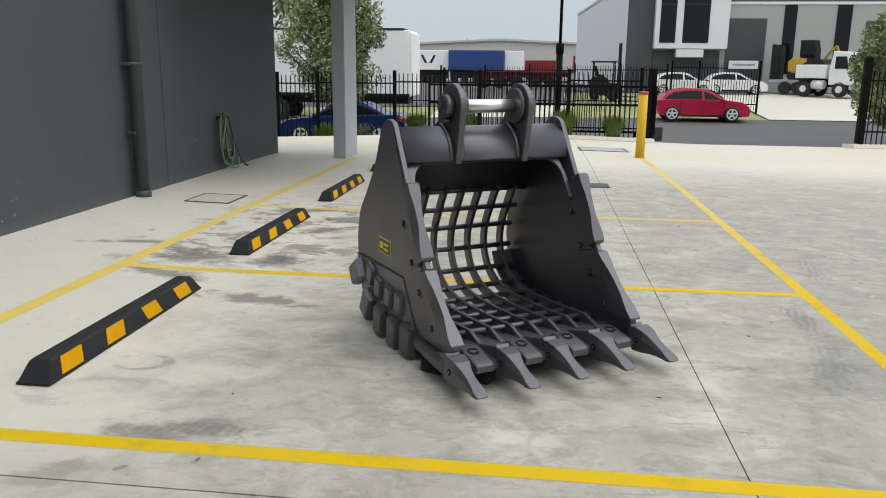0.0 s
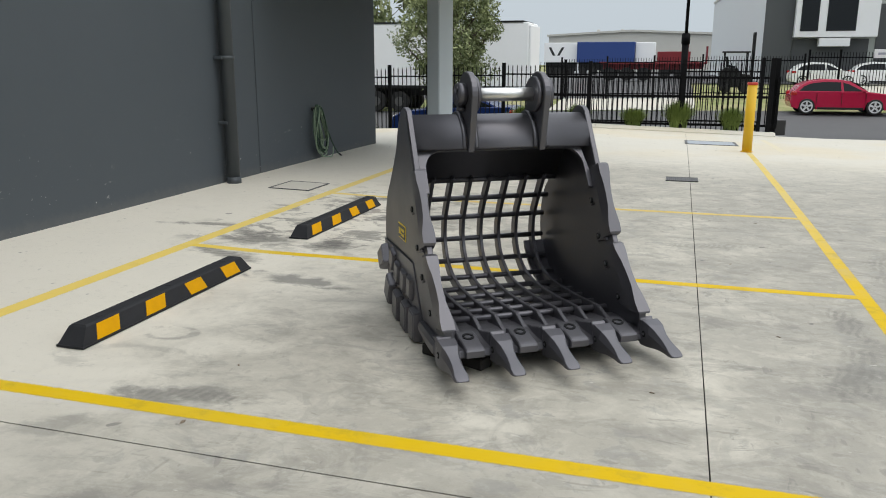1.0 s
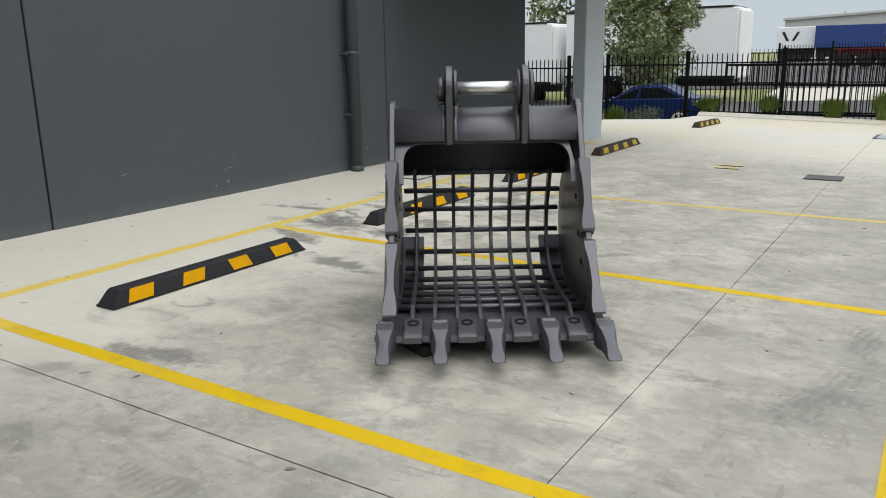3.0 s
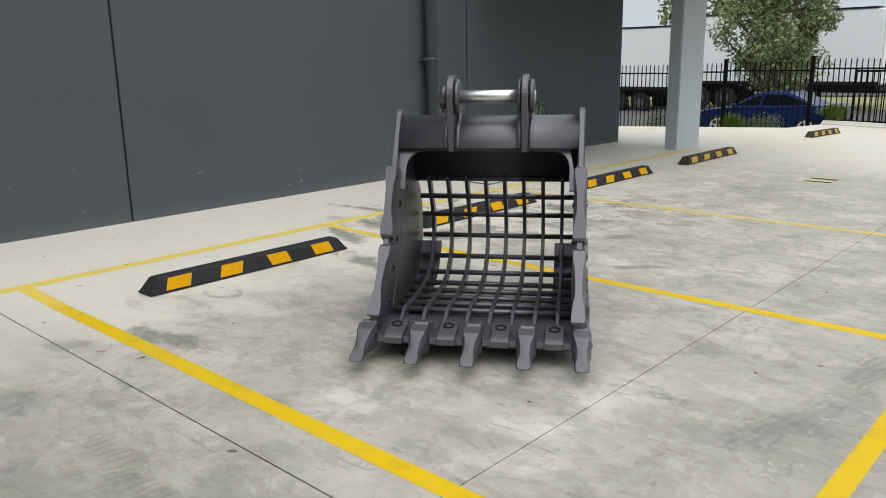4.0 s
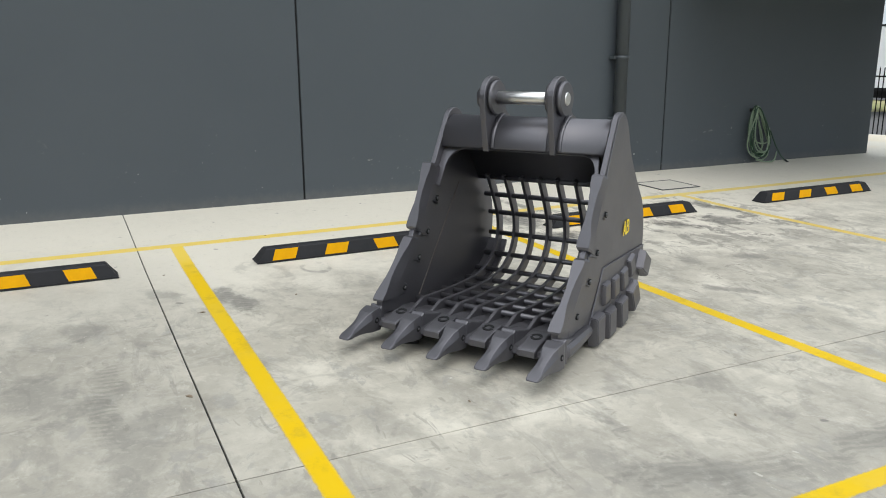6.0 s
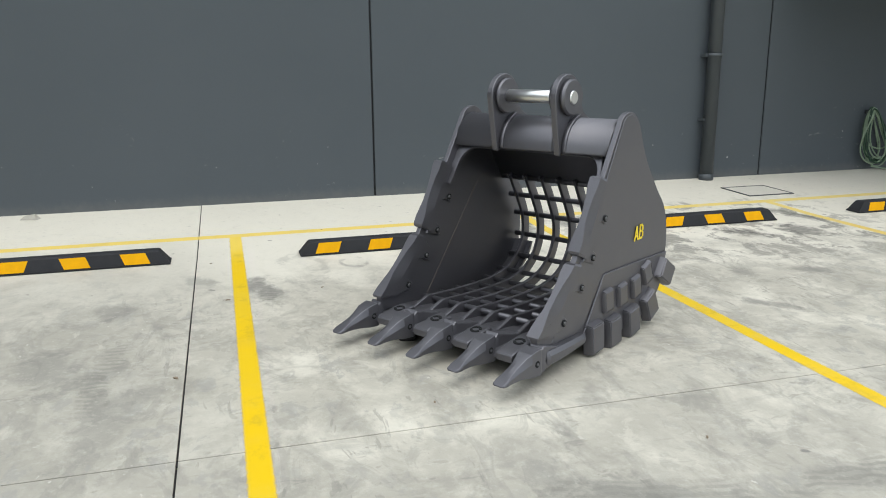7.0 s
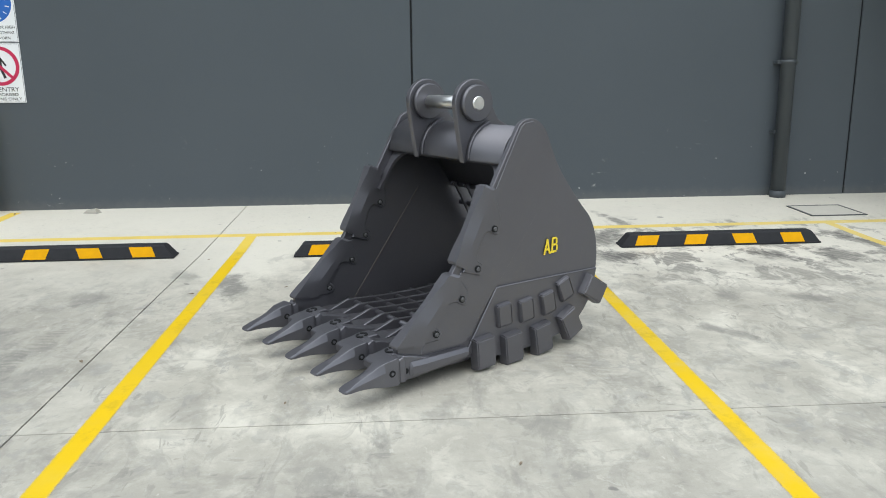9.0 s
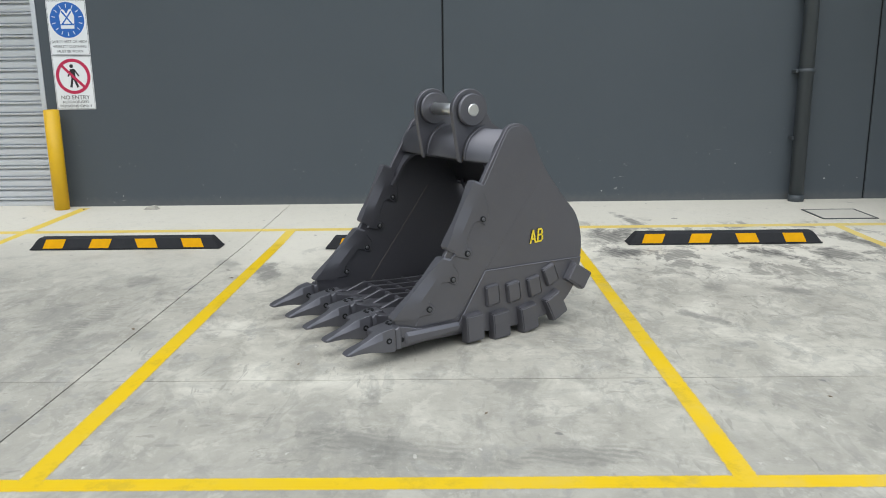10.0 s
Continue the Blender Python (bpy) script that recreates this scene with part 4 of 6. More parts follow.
def make_shroud():
    """A cast plate hooked over the lip, waisted behind its nose."""
    m = loft([[(-w, y, z0), (w, y, z0), (w, y, z1 - 0.004), (w - 0.006, y, z1), (-w + 0.006, y, z1), (-w, y, z1 - 0.004)] for y, w, z0, z1 in
              ((0.22, 0.046, 0.104, 0.134), (0.224, 0.048, 0.101, 0.141), (0.238, 0.048, 0.1, 0.146), (0.249, 0.048, 0.12, 0.149), (0.27, 0.047, 0.127, 0.153), (0.305, 0.047, 0.129, 0.159), (0.322, 0.047, 0.13, 0.162), (0.34, 0.052, 0.131, 0.165), (0.36, 0.049, 0.132, 0.168), (0.38, 0.047, 0.133, 0.17), (0.41, 0.047, 0.135, 0.17), (0.424, 0.044, 0.136, 0.16))])
    return m


def crescent(r0, r1, z0, z1, a0, a1, n=12):
    m = []
    for i in range(n + 1):
        a = radians(a0 + (a1 - a0) * i / n)
        m.append([(r * math.cos(a), r * math.sin(a), z) for r, z in ((r0, z0), (r1, z0), (r1, z1), (r0, z1))])
    return loft(m)


first = None
for i in range(5):
    at = pose(-0.545 + 0.2725 * i, 0, 0)
    tooth = again(first, at) if first else part("tooth", make_tooth(), BUCKET_PAINT, bucket, at=at)
    first = first or tooth
    part("adapter", make_adapter(0.6 if i in (0, 4) else 1.0), BUCKET_PAINT, bucket, at=at)
    # the pin hole's shade is a black disc on each cheek
    for s in (-1, 1):
        part("pin_ring", round_sides(tube((s * 0.04, 0.234, 0.13), (s * 0.0505, 0.234, 0.13), 0.0165, 14, 0.001)), SEALANT_AND_SHADE, tooth, "black disc for the shade of a pin hole")
    part("lock_pin", round_sides(tube((-0.053, 0.234, 0.13), (0.053, 0.234, 0.13), 0.0105, 10, 0.003)), BUCKET_PAINT, tooth)
shroud = None
for i in range(4):
    at = pose(-0.409 + 0.2725 * i, 0, 0)
    shroud = again(shroud, at) if shroud else part("lip_shroud", make_shroud(), BUCKET_PAINT, bucket, at=at)
    # black crescents paint the shade inside the round slot
    for a0 in (12, 192):
        part("eye", crescent(0.0175, 0.031, -0.004, 0.003, a0, a0 + 156), SEALANT_AND_SHADE, shroud, "black crescent for the shade in a slot", at=pose(0, 0.345, 0.1665, 8.5))

# hanger ears, bosses and pin
PY, PZ = 1.0, 1.306
ear_outline = [(PY + 0.123 * math.cos(radians(a)), PZ + 0.123 * math.sin(radians(a))) for a in range(-10, 191, 12)] + [(0.885, 1.24), (0.905, 1.12), (0.92, 1.04), (0.928, 1.004), (0.938, 0.998), (0.965, 1.04), (1.0, 1.11), (1.1, 1.19), (1.24, 1.15), (1.25, 1.17), (1.16, 1.22)]
for x0, s in ((-0.204, -1), (0.212, 1)):
    ear = part("ear", prism(ear_outline, x0 - 0.018, x0 + 0.018, bevel=0.004), BUCKET_PAINT, bucket)
    part("boss", round_sides(tube((x0 - s * 0.019, PY, PZ), (x0 - s * 0.045, PY, PZ), 0.098, 32, 0.005)), BUCKET_PAINT, ear)
    if s > 0:
        part("boss", round_sides(tube((x0 + 0.019, PY, PZ), (x0 + 0.05, PY, PZ), 0.095, 32, 0.006)), BUCKET_PAINT, ear)
    else:
        cap = part("pin_collar", round_sides(tube((x0 - 0.019, PY, PZ), (x0 - 0.068, PY, PZ), 0.063, 24, 0.005)), BUCKET_PAINT, ear)
        part("cross_bar", box(-0.004, 0.0, -0.05, 0.05, -0.006, 0.006), BUCKET_PAINT, cap, at=pose(x0 - 0.0685, PY, PZ, 40))
        part("cross_bar", box(-0.004, 0.0, -0.05, 0.05, -0.006, 0.006), BUCKET_PAINT, cap, at=pose(x0 - 0.0685, PY, PZ, -50))
        part("collar_bolt", round_sides(tube((x0 - 0.06, PY, PZ - 0.075), (x0 - 0.019, PY, PZ - 0.075), 0.014, 8)), BUCKET_PAINT, ear)
fil = curve_points([(0.94, 1.02), (0.948, 1.08), (0.978, 1.142), (1.03, 1.19), (1.09, 1.212), (1.15, 1.198)], 4)
for x0 in (-0.204, 0.212):
    for s in (-1, 1):
        xs = sorted((x0 + s * 0.0185, x0 + s * 0.046))
        part("weld_fillet", round_sides(prism(fil + offset_run(fil, 0.02)[::-1], xs[0], xs[1])), BUCKET_PAINT, bucket)
d = Vector((1.147 - 0.676, 0.776 - 0.156)).normalized() * 0.0016
part("weld_seam", prism([(0.676 - d.y, 0.156 + d.x), (1.147 - d.y, 0.776 + d.x), (1.147 + d.y, 0.776 - d.x), (0.676 + d.y, 0.156 - d.x)], -HALF + THICK + 0.0005, -HALF + THICK + 0.003), SEAM, bucket, "pale weld seam")
part("pin", round_sides(tube((-0.25, PY, PZ), (0.268, PY, PZ), 0.0365, 32, 0.004)), STEEL, bucket, "bright machined steel pin")


LX = HALF + 0.0005
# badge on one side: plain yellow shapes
def badge_bars(bars, w):
    """Plain strokes on the side plate, each given by its two ends in (y, z)."""
    m = None
    for k, (y0, z0, y1, z1) in enumerate(bars):
        d = Vector((y1 - y0, z1 - z0)).normalized()
        n = Vector((-d.y, d.x)) * (w / 2)
        m = prism([(y0 + n.x, z0 + n.y), (y1 + n.x, z1 + n.y), (y1 - n.x, z1 - n.y), (y0 - n.x, z0 - n.y)], LX + 0.005, LX + 0.007 + 0.0003 * k, bm=m)
    return m


part("badge", badge_bars([(1.207, 0.53, 1.229, 0.612), (1.227, 0.612, 1.243, 0.537), (1.214, 0.556, 1.24, 0.558), (1.239, 0.537, 1.262, 0.538)], 0.0105), DECAL_YELLOW, bucket, "yellow painted badge shape")
part("badge", badge_bars([(1.261, 0.533, 1.266, 0.615), (1.262, 0.538, 1.293, 0.541), (1.264, 0.577, 1.293, 0.577), (1.265, 0.611, 1.291, 0.611), (1.295, 0.545, 1.296, 0.573), (1.293, 0.581, 1.292, 0.608)], 0.0105), DECAL_YELLOW, bucket, "yellow painted badge shape")
decal = part("plate_decal", box(-LX - 0.003, -LX, 1.075, 1.245, 0.485, 0.575, 0.001), DECAL_YELLOW, bucket, "black and yellow maker plate")
part("decal_field", box(-LX - 0.005, -LX - 0.003, 1.084, 1.236, 0.493, 0.567), SIGN_BLACK, decal)
part("decal_bar", box(-LX - 0.007, -LX - 0.005, 1.18, 1.222, 0.512, 0.55), DECAL_YELLOW, decal)
part("decal_bar", box(-LX - 0.007, -LX - 0.005, 1.1, 1.165, 0.535, 0.55), DECAL_YELLOW, decal)
part("decal_bar", box(-LX - 0.007, -LX - 0.005, 1.1, 1.165, 0.508, 0.522), DECAL_YELLOW, decal)

dun = part("timber_block", box(-0.19, 0.19, -0.045, 0.045, 0, 0.06, 0.008), TIMBER, at=pose(-0.40, 3.56, 0.001, 0, 0, -22))
tagged(dun, "dark timber packing block under the bucket", "timber block")


# ---- wheel stops ----
def make_stop(rubber, yellow, label):
    s = thing("wheel_stop", label, "wheel stop", group="wheel stops along the bays")
    L, w, t, h = 1.72, 0.085, 0.05, 0.105
    b = loft([[(-w, -L / 2, 0), (w, -L / 2, 0), (w, -L / 2, 0.012), (-w, -L / 2, 0.012)],
              [(-w, L / 2, 0), (w, L / 2, 0), (w, L / 2, 0.012), (-w, L / 2, 0.012)]])
    e = 0.07
    loft([[(-w + 0.006, -L / 2 + 0.006, 0.012), (w - 0.006, -L / 2 + 0.006, 0.012), (w - 0.006, L / 2 - 0.006, 0.012), (-w + 0.006, L / 2 - 0.006, 0.012)],
          [(-t - 0.004, -L / 2 + e, h - 0.01), (t + 0.004, -L / 2 + e, h - 0.01), (t + 0.004, L / 2 - e, h - 0.01), (-t - 0.004, L / 2 - e, h - 0.01)],
          [(-t + 0.008, -L / 2 + e + 0.012, h), (t - 0.008, -L / 2 + e + 0.012, h), (t - 0.008, L / 2 - e - 0.012, h), (-t + 0.008, L / 2 - e - 0.012, h)]], b)
    part("body", b, rubber, s)
    for i in range(4):
        yc = -L / 2 + 0.222 + i * (L - 0.47) / 3
        for sx in (1, -1):
            lean = 0.016 if i < 2 else -0.016
            low, top = [[(sx * x, yc - d - 0.09, z), (sx * x, yc - d + 0.09, z), (sx * (x - 0.007), yc - d + 0.09, z), (sx * (x - 0.007), yc - d - 0.09, z)] for x, z, d in ((w - 0.003, 0.015, lean), (t + 0.007, h - 0.012, -lean))]
            part("patch", loft([low, top]), yellow, s, "orange-yellow reflective patch")
    for yc in (-0.62, 0.0, 0.62):
        part("bolt_cap", round_sides(tube((0, yc, h - 0.01), (0, yc, h + 0.003), 0.02, 12)), rubber, s)
    return s


stop = make_stop(RUBBER, STOP_YELLOW, "black rubber wheel stop with yellow reflective patches on concrete")
dusty_stop = make_stop(DUSTY_RUBBER, DUSTY_YELLOW, "dusty brown-black rubber wheel stop with dull yellow patches")
SPOTS = [(-2.45, 1.295, 0), (-2.385, 3.985, 0.6), (-2.43, 6.69, 0), (-2.47, 9.38, 0.3), (-2.46, 12.12, 0), (-2.47, 17.5, 0)]
for i, (x, y, a) in enumerate(SPOTS):
    tilt = -math.degrees(math.atan((yard_z(x, y + 0.5) - yard_z(x, y - 0.5))))
    m = pose(x, y, yard_z(x, y) + 0.004, -tilt, 0, a)
    if i == 0:
        stop.matrix_basis = m
    elif i == 4:
        dusty_stop.matrix_basis = m
    else:
        copy_thing(stop if i < 4 else dusty_stop, m)


# ---- bollards ----
def make_bollard(x, y, h, r, band, label):
    b = thing("bollard", label, "bollard", pose(x, y, yard_z(x, y)), "yellow bollards")
    top = h - 0.05 if band else h - 0.004
    part("post", round_sides(tube((0, 0, 0), (0, 0, top), r, 24, 0.004)), BOLLARD_YELLOW, b)
    if band:
        part("cap", round_sides(tube((0, 0, top), (0, 0, h), r + 0.004, 24, 0.006)), BOLLARD_RED, b, "red top band")
        part("lug", box(-0.02, 0.02, r - 0.005, r + 0.05, 0.46, 0.52, 0.004), BOLLARD_YELLOW, b)
    else:
        part("cap", round_sides(tube((0, 0, top), (0, 0, h), r - 0.006, 24, 0.003)), BOLLARD_YELLOW, b)
        return
    part("flange", round_sides(tube((0, 0, 0.002), (0, 0, 0.014), r + 0.02, 24, 0.002)), BOLLARD_YELLOW, b)


make_bollard(1.79, 14.75, 1.21, 0.083, True, "bright yellow steel bollard with a red top band")
make_bollard(-4.45, -0.285, 1.145, 0.083, False, "bright yellow steel bollard beside the roller shutter")


# ---- coiled hose on its hanger ----
def make_hose():
    y, z = 10.8, 0.44
    h = thing("garden_hose", "coiled green and pale garden hose hanging on the wall", "hose", pose(WX + 0.05, y, 0))
    part("hook", box(-0.05, 0.07, -0.2, -0.14, 0.77, 0.82, 0.01), SIGN_BLACK, h, "black hose hook")
    rnd = random.Random(4)
    for k in range(11):
        # each loop hangs from the hook as a long drop, wider and further out below
        path = []
        drop, wide, slip = 0.77 - rnd.uniform(0, 0.26), rnd.uniform(0.13, 0.25), rnd.uniform(0.04, 0.15)
        lift, twist = rnd.uniform(-0.015, 0.02), rnd.uniform(0, 6)
        for i in range(33):
            a = 2 * math.pi * i / 32
            low = 0.5 - 0.5 * math.cos(a)
            path.append((0.012 + 0.008 * k + 0.014 * math.sin(2 * a + twist), -0.17 + slip * low * 1.5 + wide * math.sin(a) * (0.25 + 0.95 * low) + 0.012 * math.sin(3 * a + twist), 0.84 + lift - drop * low))
        pale = k % 3 != 1
        part("coil", sweep(path, 0.0095, 7), HOSE_PALE if pale else HOSE_GREEN, h, "pale green coil" if pale else "dark green coil")
    tail = curve_points([(0.05, 0.14, 0.5), (0.07, 0.24, 0.3), (0.1, 0.34, 0.14), (0.13, 0.42, 0.06)], 6)
    part("tail", sweep(tail, 0.0095, 7), HOSE_GREEN, h)
    part("nozzle", round_sides(tube((0.12, 0.39, 0.085), (0.14, 0.45, 0.045), 0.014, 10)), SIGN_BLACK, h)
    tail = curve_points([(0.05, -0.1, 0.1), (0.09, 0.05, 0.07), (0.1, 0.2, 0.08), (0.08, 0.27, 0.2)], 6)
    part("tail", sweep(tail, 0.0095, 7), HOSE_PALE, h)


make_hose()


# ---- wall signs ----
def text_part(body, size, y, z, parent, material, width=None):
    """Upright lettering on the wall that faces +x, centred at y; made a mesh."""
    c = bpy.data.curves.new("lettering", "FONT")
    c.body, c.size, c.align_x, c.align_y, c.extrude = body, size, "CENTER", "CENTER", 0.0006
    ob = bpy.data.objects.new("scratch", c)
    scene.collection.objects.link(ob)
    bpy.context.view_layer.update()
    me = bpy.data.meshes.new_from_object(ob)
    bpy.data.objects.remove(ob)
    if width:
        xs = [v.co.x for v in me.vertices]
        k = width / (max(xs) - min(xs))
        for v in me.vertices:
            v.co.x *= k
    me.materials.clear()
    me.materials.append(material)
    o = new("lettering", me)
    o.parent = parent
    o.matrix_basis = Matrix(((0, 0, 1, 0.0045), (1, 0, 0, y), (0, 1, 0, z), (0, 0, 0, 1)))
    tagged(o, kind="stuff")
    return o


def disc_ring(r0, r1, x0, x1, y, z, n=40):
    rows = []
    for i in range(n + 1):
        a = 2 * math.pi * i / n
        rows.append([(x, y + r * math.cos(a), z + r * math.sin(a)) for r, x in ((r0, x0), (r1, x0), (r1, x1), (r0, x1))])
    return loft(rows, caps=False)


def bar_on(y0, z0, y1, z1, w, x0=0.004, x1=0.0055):
    d = Vector((y1 - y0, z1 - z0)).normalized()
    n = Vector((-d.y, d.x)) * (w / 2)
    return prism([(y0 + n.x, z0 + n.y), (y1 + n.x, z1 + n.y), (y1 - n.x, z1 - n.y), (y0 - n.x, z0 - n.y)], x0, x1)


def make_sign_board(label, at):
    s = thing("wall_sign", label, "sign", at, "safety signs on the wall")
    part("board", box(0, 0.003, -0.225, 0.225, 0, 0.6, 0.0008), SIGN_WHITE, s)
    part("border", prism([(-0.218, 0.007), (0.218, 0.007), (0.218, 0.01), (-0.218, 0.01)], 0.0031, 0.004), SIGN_BLACK, s)
    part("border", prism([(-0.218, 0.59), (0.218, 0.59), (0.218, 0.593), (-0.218, 0.593)], 0.0031, 0.004), SIGN_BLACK, s)
    for e in (-0.218, 0.215):
        part("border", prism([(e, 0.0105), (e + 0.003, 0.0105), (e + 0.003, 0.5895), (e, 0.5895)], 0.0031, 0.004), SIGN_BLACK, s)
    return s


SY = -0.066
no_entry = make_sign_board("white safety sign with a red prohibition ring, no entry", pose(WX + 0.004, SY, 1.182))
part("ring", disc_ring(0.162, 0.198, 0.0031, 0.0045, 0, 0.372), SIGN_RED, no_entry, "red prohibition ring")
part("slash", bar_on(-0.125, 0.497, 0.125, 0.247, 0.03, 0.0062, 0.0068), SIGN_RED, no_entry, "red slash")
# a plain walking pictogram
part("pictogram", tube((0.0031, -0.01, 0.486), (0.0045, -0.01, 0.486), 0.021, 16), SIGN_BLACK, no_entry)
for y0, z0, y1, z1, w in ((-0.005, 0.455, 0.0, 0.36, 0.055), (0.005, 0.365, 0.045, 0.25, 0.026), (-0.005, 0.37, -0.035, 0.25, 0.026), (-0.02, 0.445, -0.06, 0.37, 0.018), (0.015, 0.45, 0.065, 0.375, 0.018)):
    part("pictogram", bar_on(y0, z0, y1, z1, w, 0.0031, 0.0045), SIGN_BLACK, no_entry)
text_part("NO ENTRY", 0.062, 0, 0.134, no_entry, SIGN_BLACK, 0.33)
text_part("AUTHORISED", 0.042, 0, 0.083, no_entry, SIGN_BLACK, 0.31)
text_part("PERSONS ONLY", 0.042, 0, 0.038, no_entry, SIGN_BLACK, 0.37)
vest = make_sign_board("white safety sign with a blue high visibility vest disc", pose(WX + 0.004, SY, 1.79))
part("disc", tube((0.0031, 0, 0.385), (0.0045, 0, 0.385), 0.195, 40), SIGN_BLUE, vest, "blue mandatory disc")
part("vest", prism([(-0.075, 0.29), (0.075, 0.29), (0.085, 0.43), (0.055, 0.5), (0.03, 0.5), (0.0, 0.45), (-0.03, 0.5), (-0.055, 0.5), (-0.085, 0.43)], 0.0046, 0.0055), SIGN_WHITE, vest)
part("stripe", bar_on(-0.055, 0.34, 0.055, 0.48, 0.016, 0.0056, 0.006), SIGN_BLUE, vest)
part("stripe", bar_on(0.055, 0.34, -0.055, 0.48, 0.016, 0.0061, 0.0065), SIGN_BLUE, vest)
part("stripe", bar_on(-0.076, 0.335, 0.076, 0.335, 0.014, 0.0066, 0.007), SIGN_BLUE, vest)
for i in range(14):
    a = 2 * math.pi * (i + 0.5) / 14
    part("ray", bar_on(0.135 * math.cos(a), 0.385 + 0.135 * math.sin(a), 0.175 * math.cos(a), 0.385 + 0.175 * math.sin(a), 0.008, 0.0046, 0.0052), SIGN_WHITE, vest)
text_part("SAFETY VEST OR HIGH", 0.04, 0, 0.147, vest, SIGN_BLACK, 0.4)
text_part("VISIBILITY CLOTHING", 0.04, 0, 0.094, vest, SIGN_BLACK, 0.38)
text_part("MUST BE WORN", 0.04, 0, 0.041, vest, SIGN_BLACK, 0.29)


# ---- drains, lids, litter on the slab ----
def make_drain(x, y, w, d, z=None):
    z = yard_z(x, y) + 0.003 if z is None else z
    g = thing("floor_drain", "dark steel grated floor drain set in concrete", "drain", pose(x, y, z))
    part("tray", box(-w / 2, w / 2, -d / 2, d / 2, 0, 0.004), JOINT, g)
    b = None
    for i in range(16):
        c = -w / 2 + w * (i + 0.5) / 16
        b = box(c - w / 40, c + w / 40, -d / 2 + 0.012, d / 2 - 0.012, 0.004, 0.011)
        part("slat", b, DRAIN_STEEL, g)
    for y0 in (-d / 2, d / 2 - 0.012):
        part("rim", box(-w / 2, w / 2, y0, y0 + 0.012, 0.004, 0.012), DRAIN_STEEL, g)


make_drain(0.69, 10.44, 0.4, 0.34)
make_drain(4.65, 22.55, 0.9, 0.26, land_z(4.65, 22.55) + 0.053)
make_drain(5.6, 22.55, 0.9, 0.26, land_z(5.6, 22.55) + 0.053)


def make_lid(x0, x1, y0, y1, m, label, edge=0.02):
    x, y = (x0 + x1) / 2, (y0 + y1) / 2
    w, d = (x1 - x0) / 2, (y1 - y0) / 2
    sx = -math.degrees(math.atan((yard_z(x + 0.2, y) - yard_z(x - 0.2, y)) / 0.4))
    sy = math.degrees(math.atan((yard_z(x, y + 0.2) - yard_z(x, y - 0.2)) / 0.4))
    g = thing("pit_lid", label, "pit lid", pose(x, y, yard_z(x, y) + 0.002, sy, sx, 0))
    for a in ((-w, w, -d, -d + edge), (-w, w, d - edge, d), (-w, -w + edge, -d + edge, d - edge), (w - edge, w, -d + edge, d - edge)):
        part("rim", box(*a, 0, 0.008), DRAIN_STEEL, g)
    part("lid", box(-w + edge + 0.004, w - edge - 0.004, -d + edge + 0.004, d - edge - 0.004, 0.0, 0.006), m, g)


make_lid(-3.95, -3.43, 8.06, 8.63, LID_CONCRETE, "concrete filled pit lid in a dark steel rim")
make_lid(0.75, 1.75, 16.1, 17.2, PIT_GREY, "pale grey galvanised pit lid in the concrete", 0.05)
for k in range(2):
    m = part("floor_strip", box(-0.15, 0.15, -0.035, 0.035, 0, 0.004), DRAIN_STEEL, at=pose(-0.49, 10.78 + 0.26 * k, yard_z(0, 10.8) + 0.005))
    tagged(m, "small dark strip with yellow stripe on the concrete", "marking")
    part("stripe", box(-0.15, 0.15, -0.02, 0.02, 0.0045, 0.006), DECAL_YELLOW, m)


def make_leaf_litter(x, y, s, a):
    m = bmesh.new()
    pts = [(-1, 0, 0.02), (-0.4, 0.34, 0.2), (0.35, 0.3, 0.28), (1, 0, 0.1), (0.35, -0.3, 0.22), (-0.4, -0.32, 0.12)]
    up = [m.verts.new((p[0] * s, p[1] * s, p[2] * s)) for p in pts]
    lo = [m.verts.new((p[0] * s * 0.9, p[1] * s * 0.9, 0)) for p in pts]
    c = m.verts.new((0, 0, 0.35 * s))
    n = len(pts)
    for i in range(n):
        j = (i + 1) % n
        m.faces.new((up[i], up[j], c))
        m.faces.new((lo[i], lo[j], up[j], up[i]))
    o = part("dry_leaf", finish(m), DRY_LEAF, at=pose(x, y, yard_z(x, y) + 0.001, 0, 0, a))
    tagged(o, "small dry brown leaf lying on the concrete", "leaf", "leaf litter")


stone = part("stone_chip", loft([[(-0.08, -0.04, 0), (0.08, -0.05, 0), (0.09, 0.03, 0), (-0.05, 0.05, 0)], [(-0.05, -0.02, 0.03), (0.06, -0.03, 0.045), (0.05, 0.01, 0.05), (-0.03, 0.02, 0.035)]]), CONCRETE, at=pose(-4.4, 0.78, yard_z(-4.4, 0.78) + 0.001, 0, 0, 80))
tagged(stone, "pale grey concrete chip lying by the wall", "stone")
make_leaf_litter(-4.42, -0.02, 0.03, 20)
rnd = random.Random(8)
for x, y in ((0.563, 3.432), (-1.41, 3.18), (1.04, 6.01), (-0.06, 2.3), (-1.3, 2.56), (2.35, 6.6), (1.2, 4.4), (-3.2, 3.4), (1.5, 9.0), (1.35, 7.7), (-1.0, 12.2), (2.2, 4.9), (-2.3, 2.45)):
    make_leaf_litter(x, y, rnd.uniform(0.012, 0.024), rnd.uniform(0, 180))


# ---- picket fence, gate ----
FY = 22.0


def rail_z(x):
    return -0.22 + 0.02 * clamp(x, -30, 3)


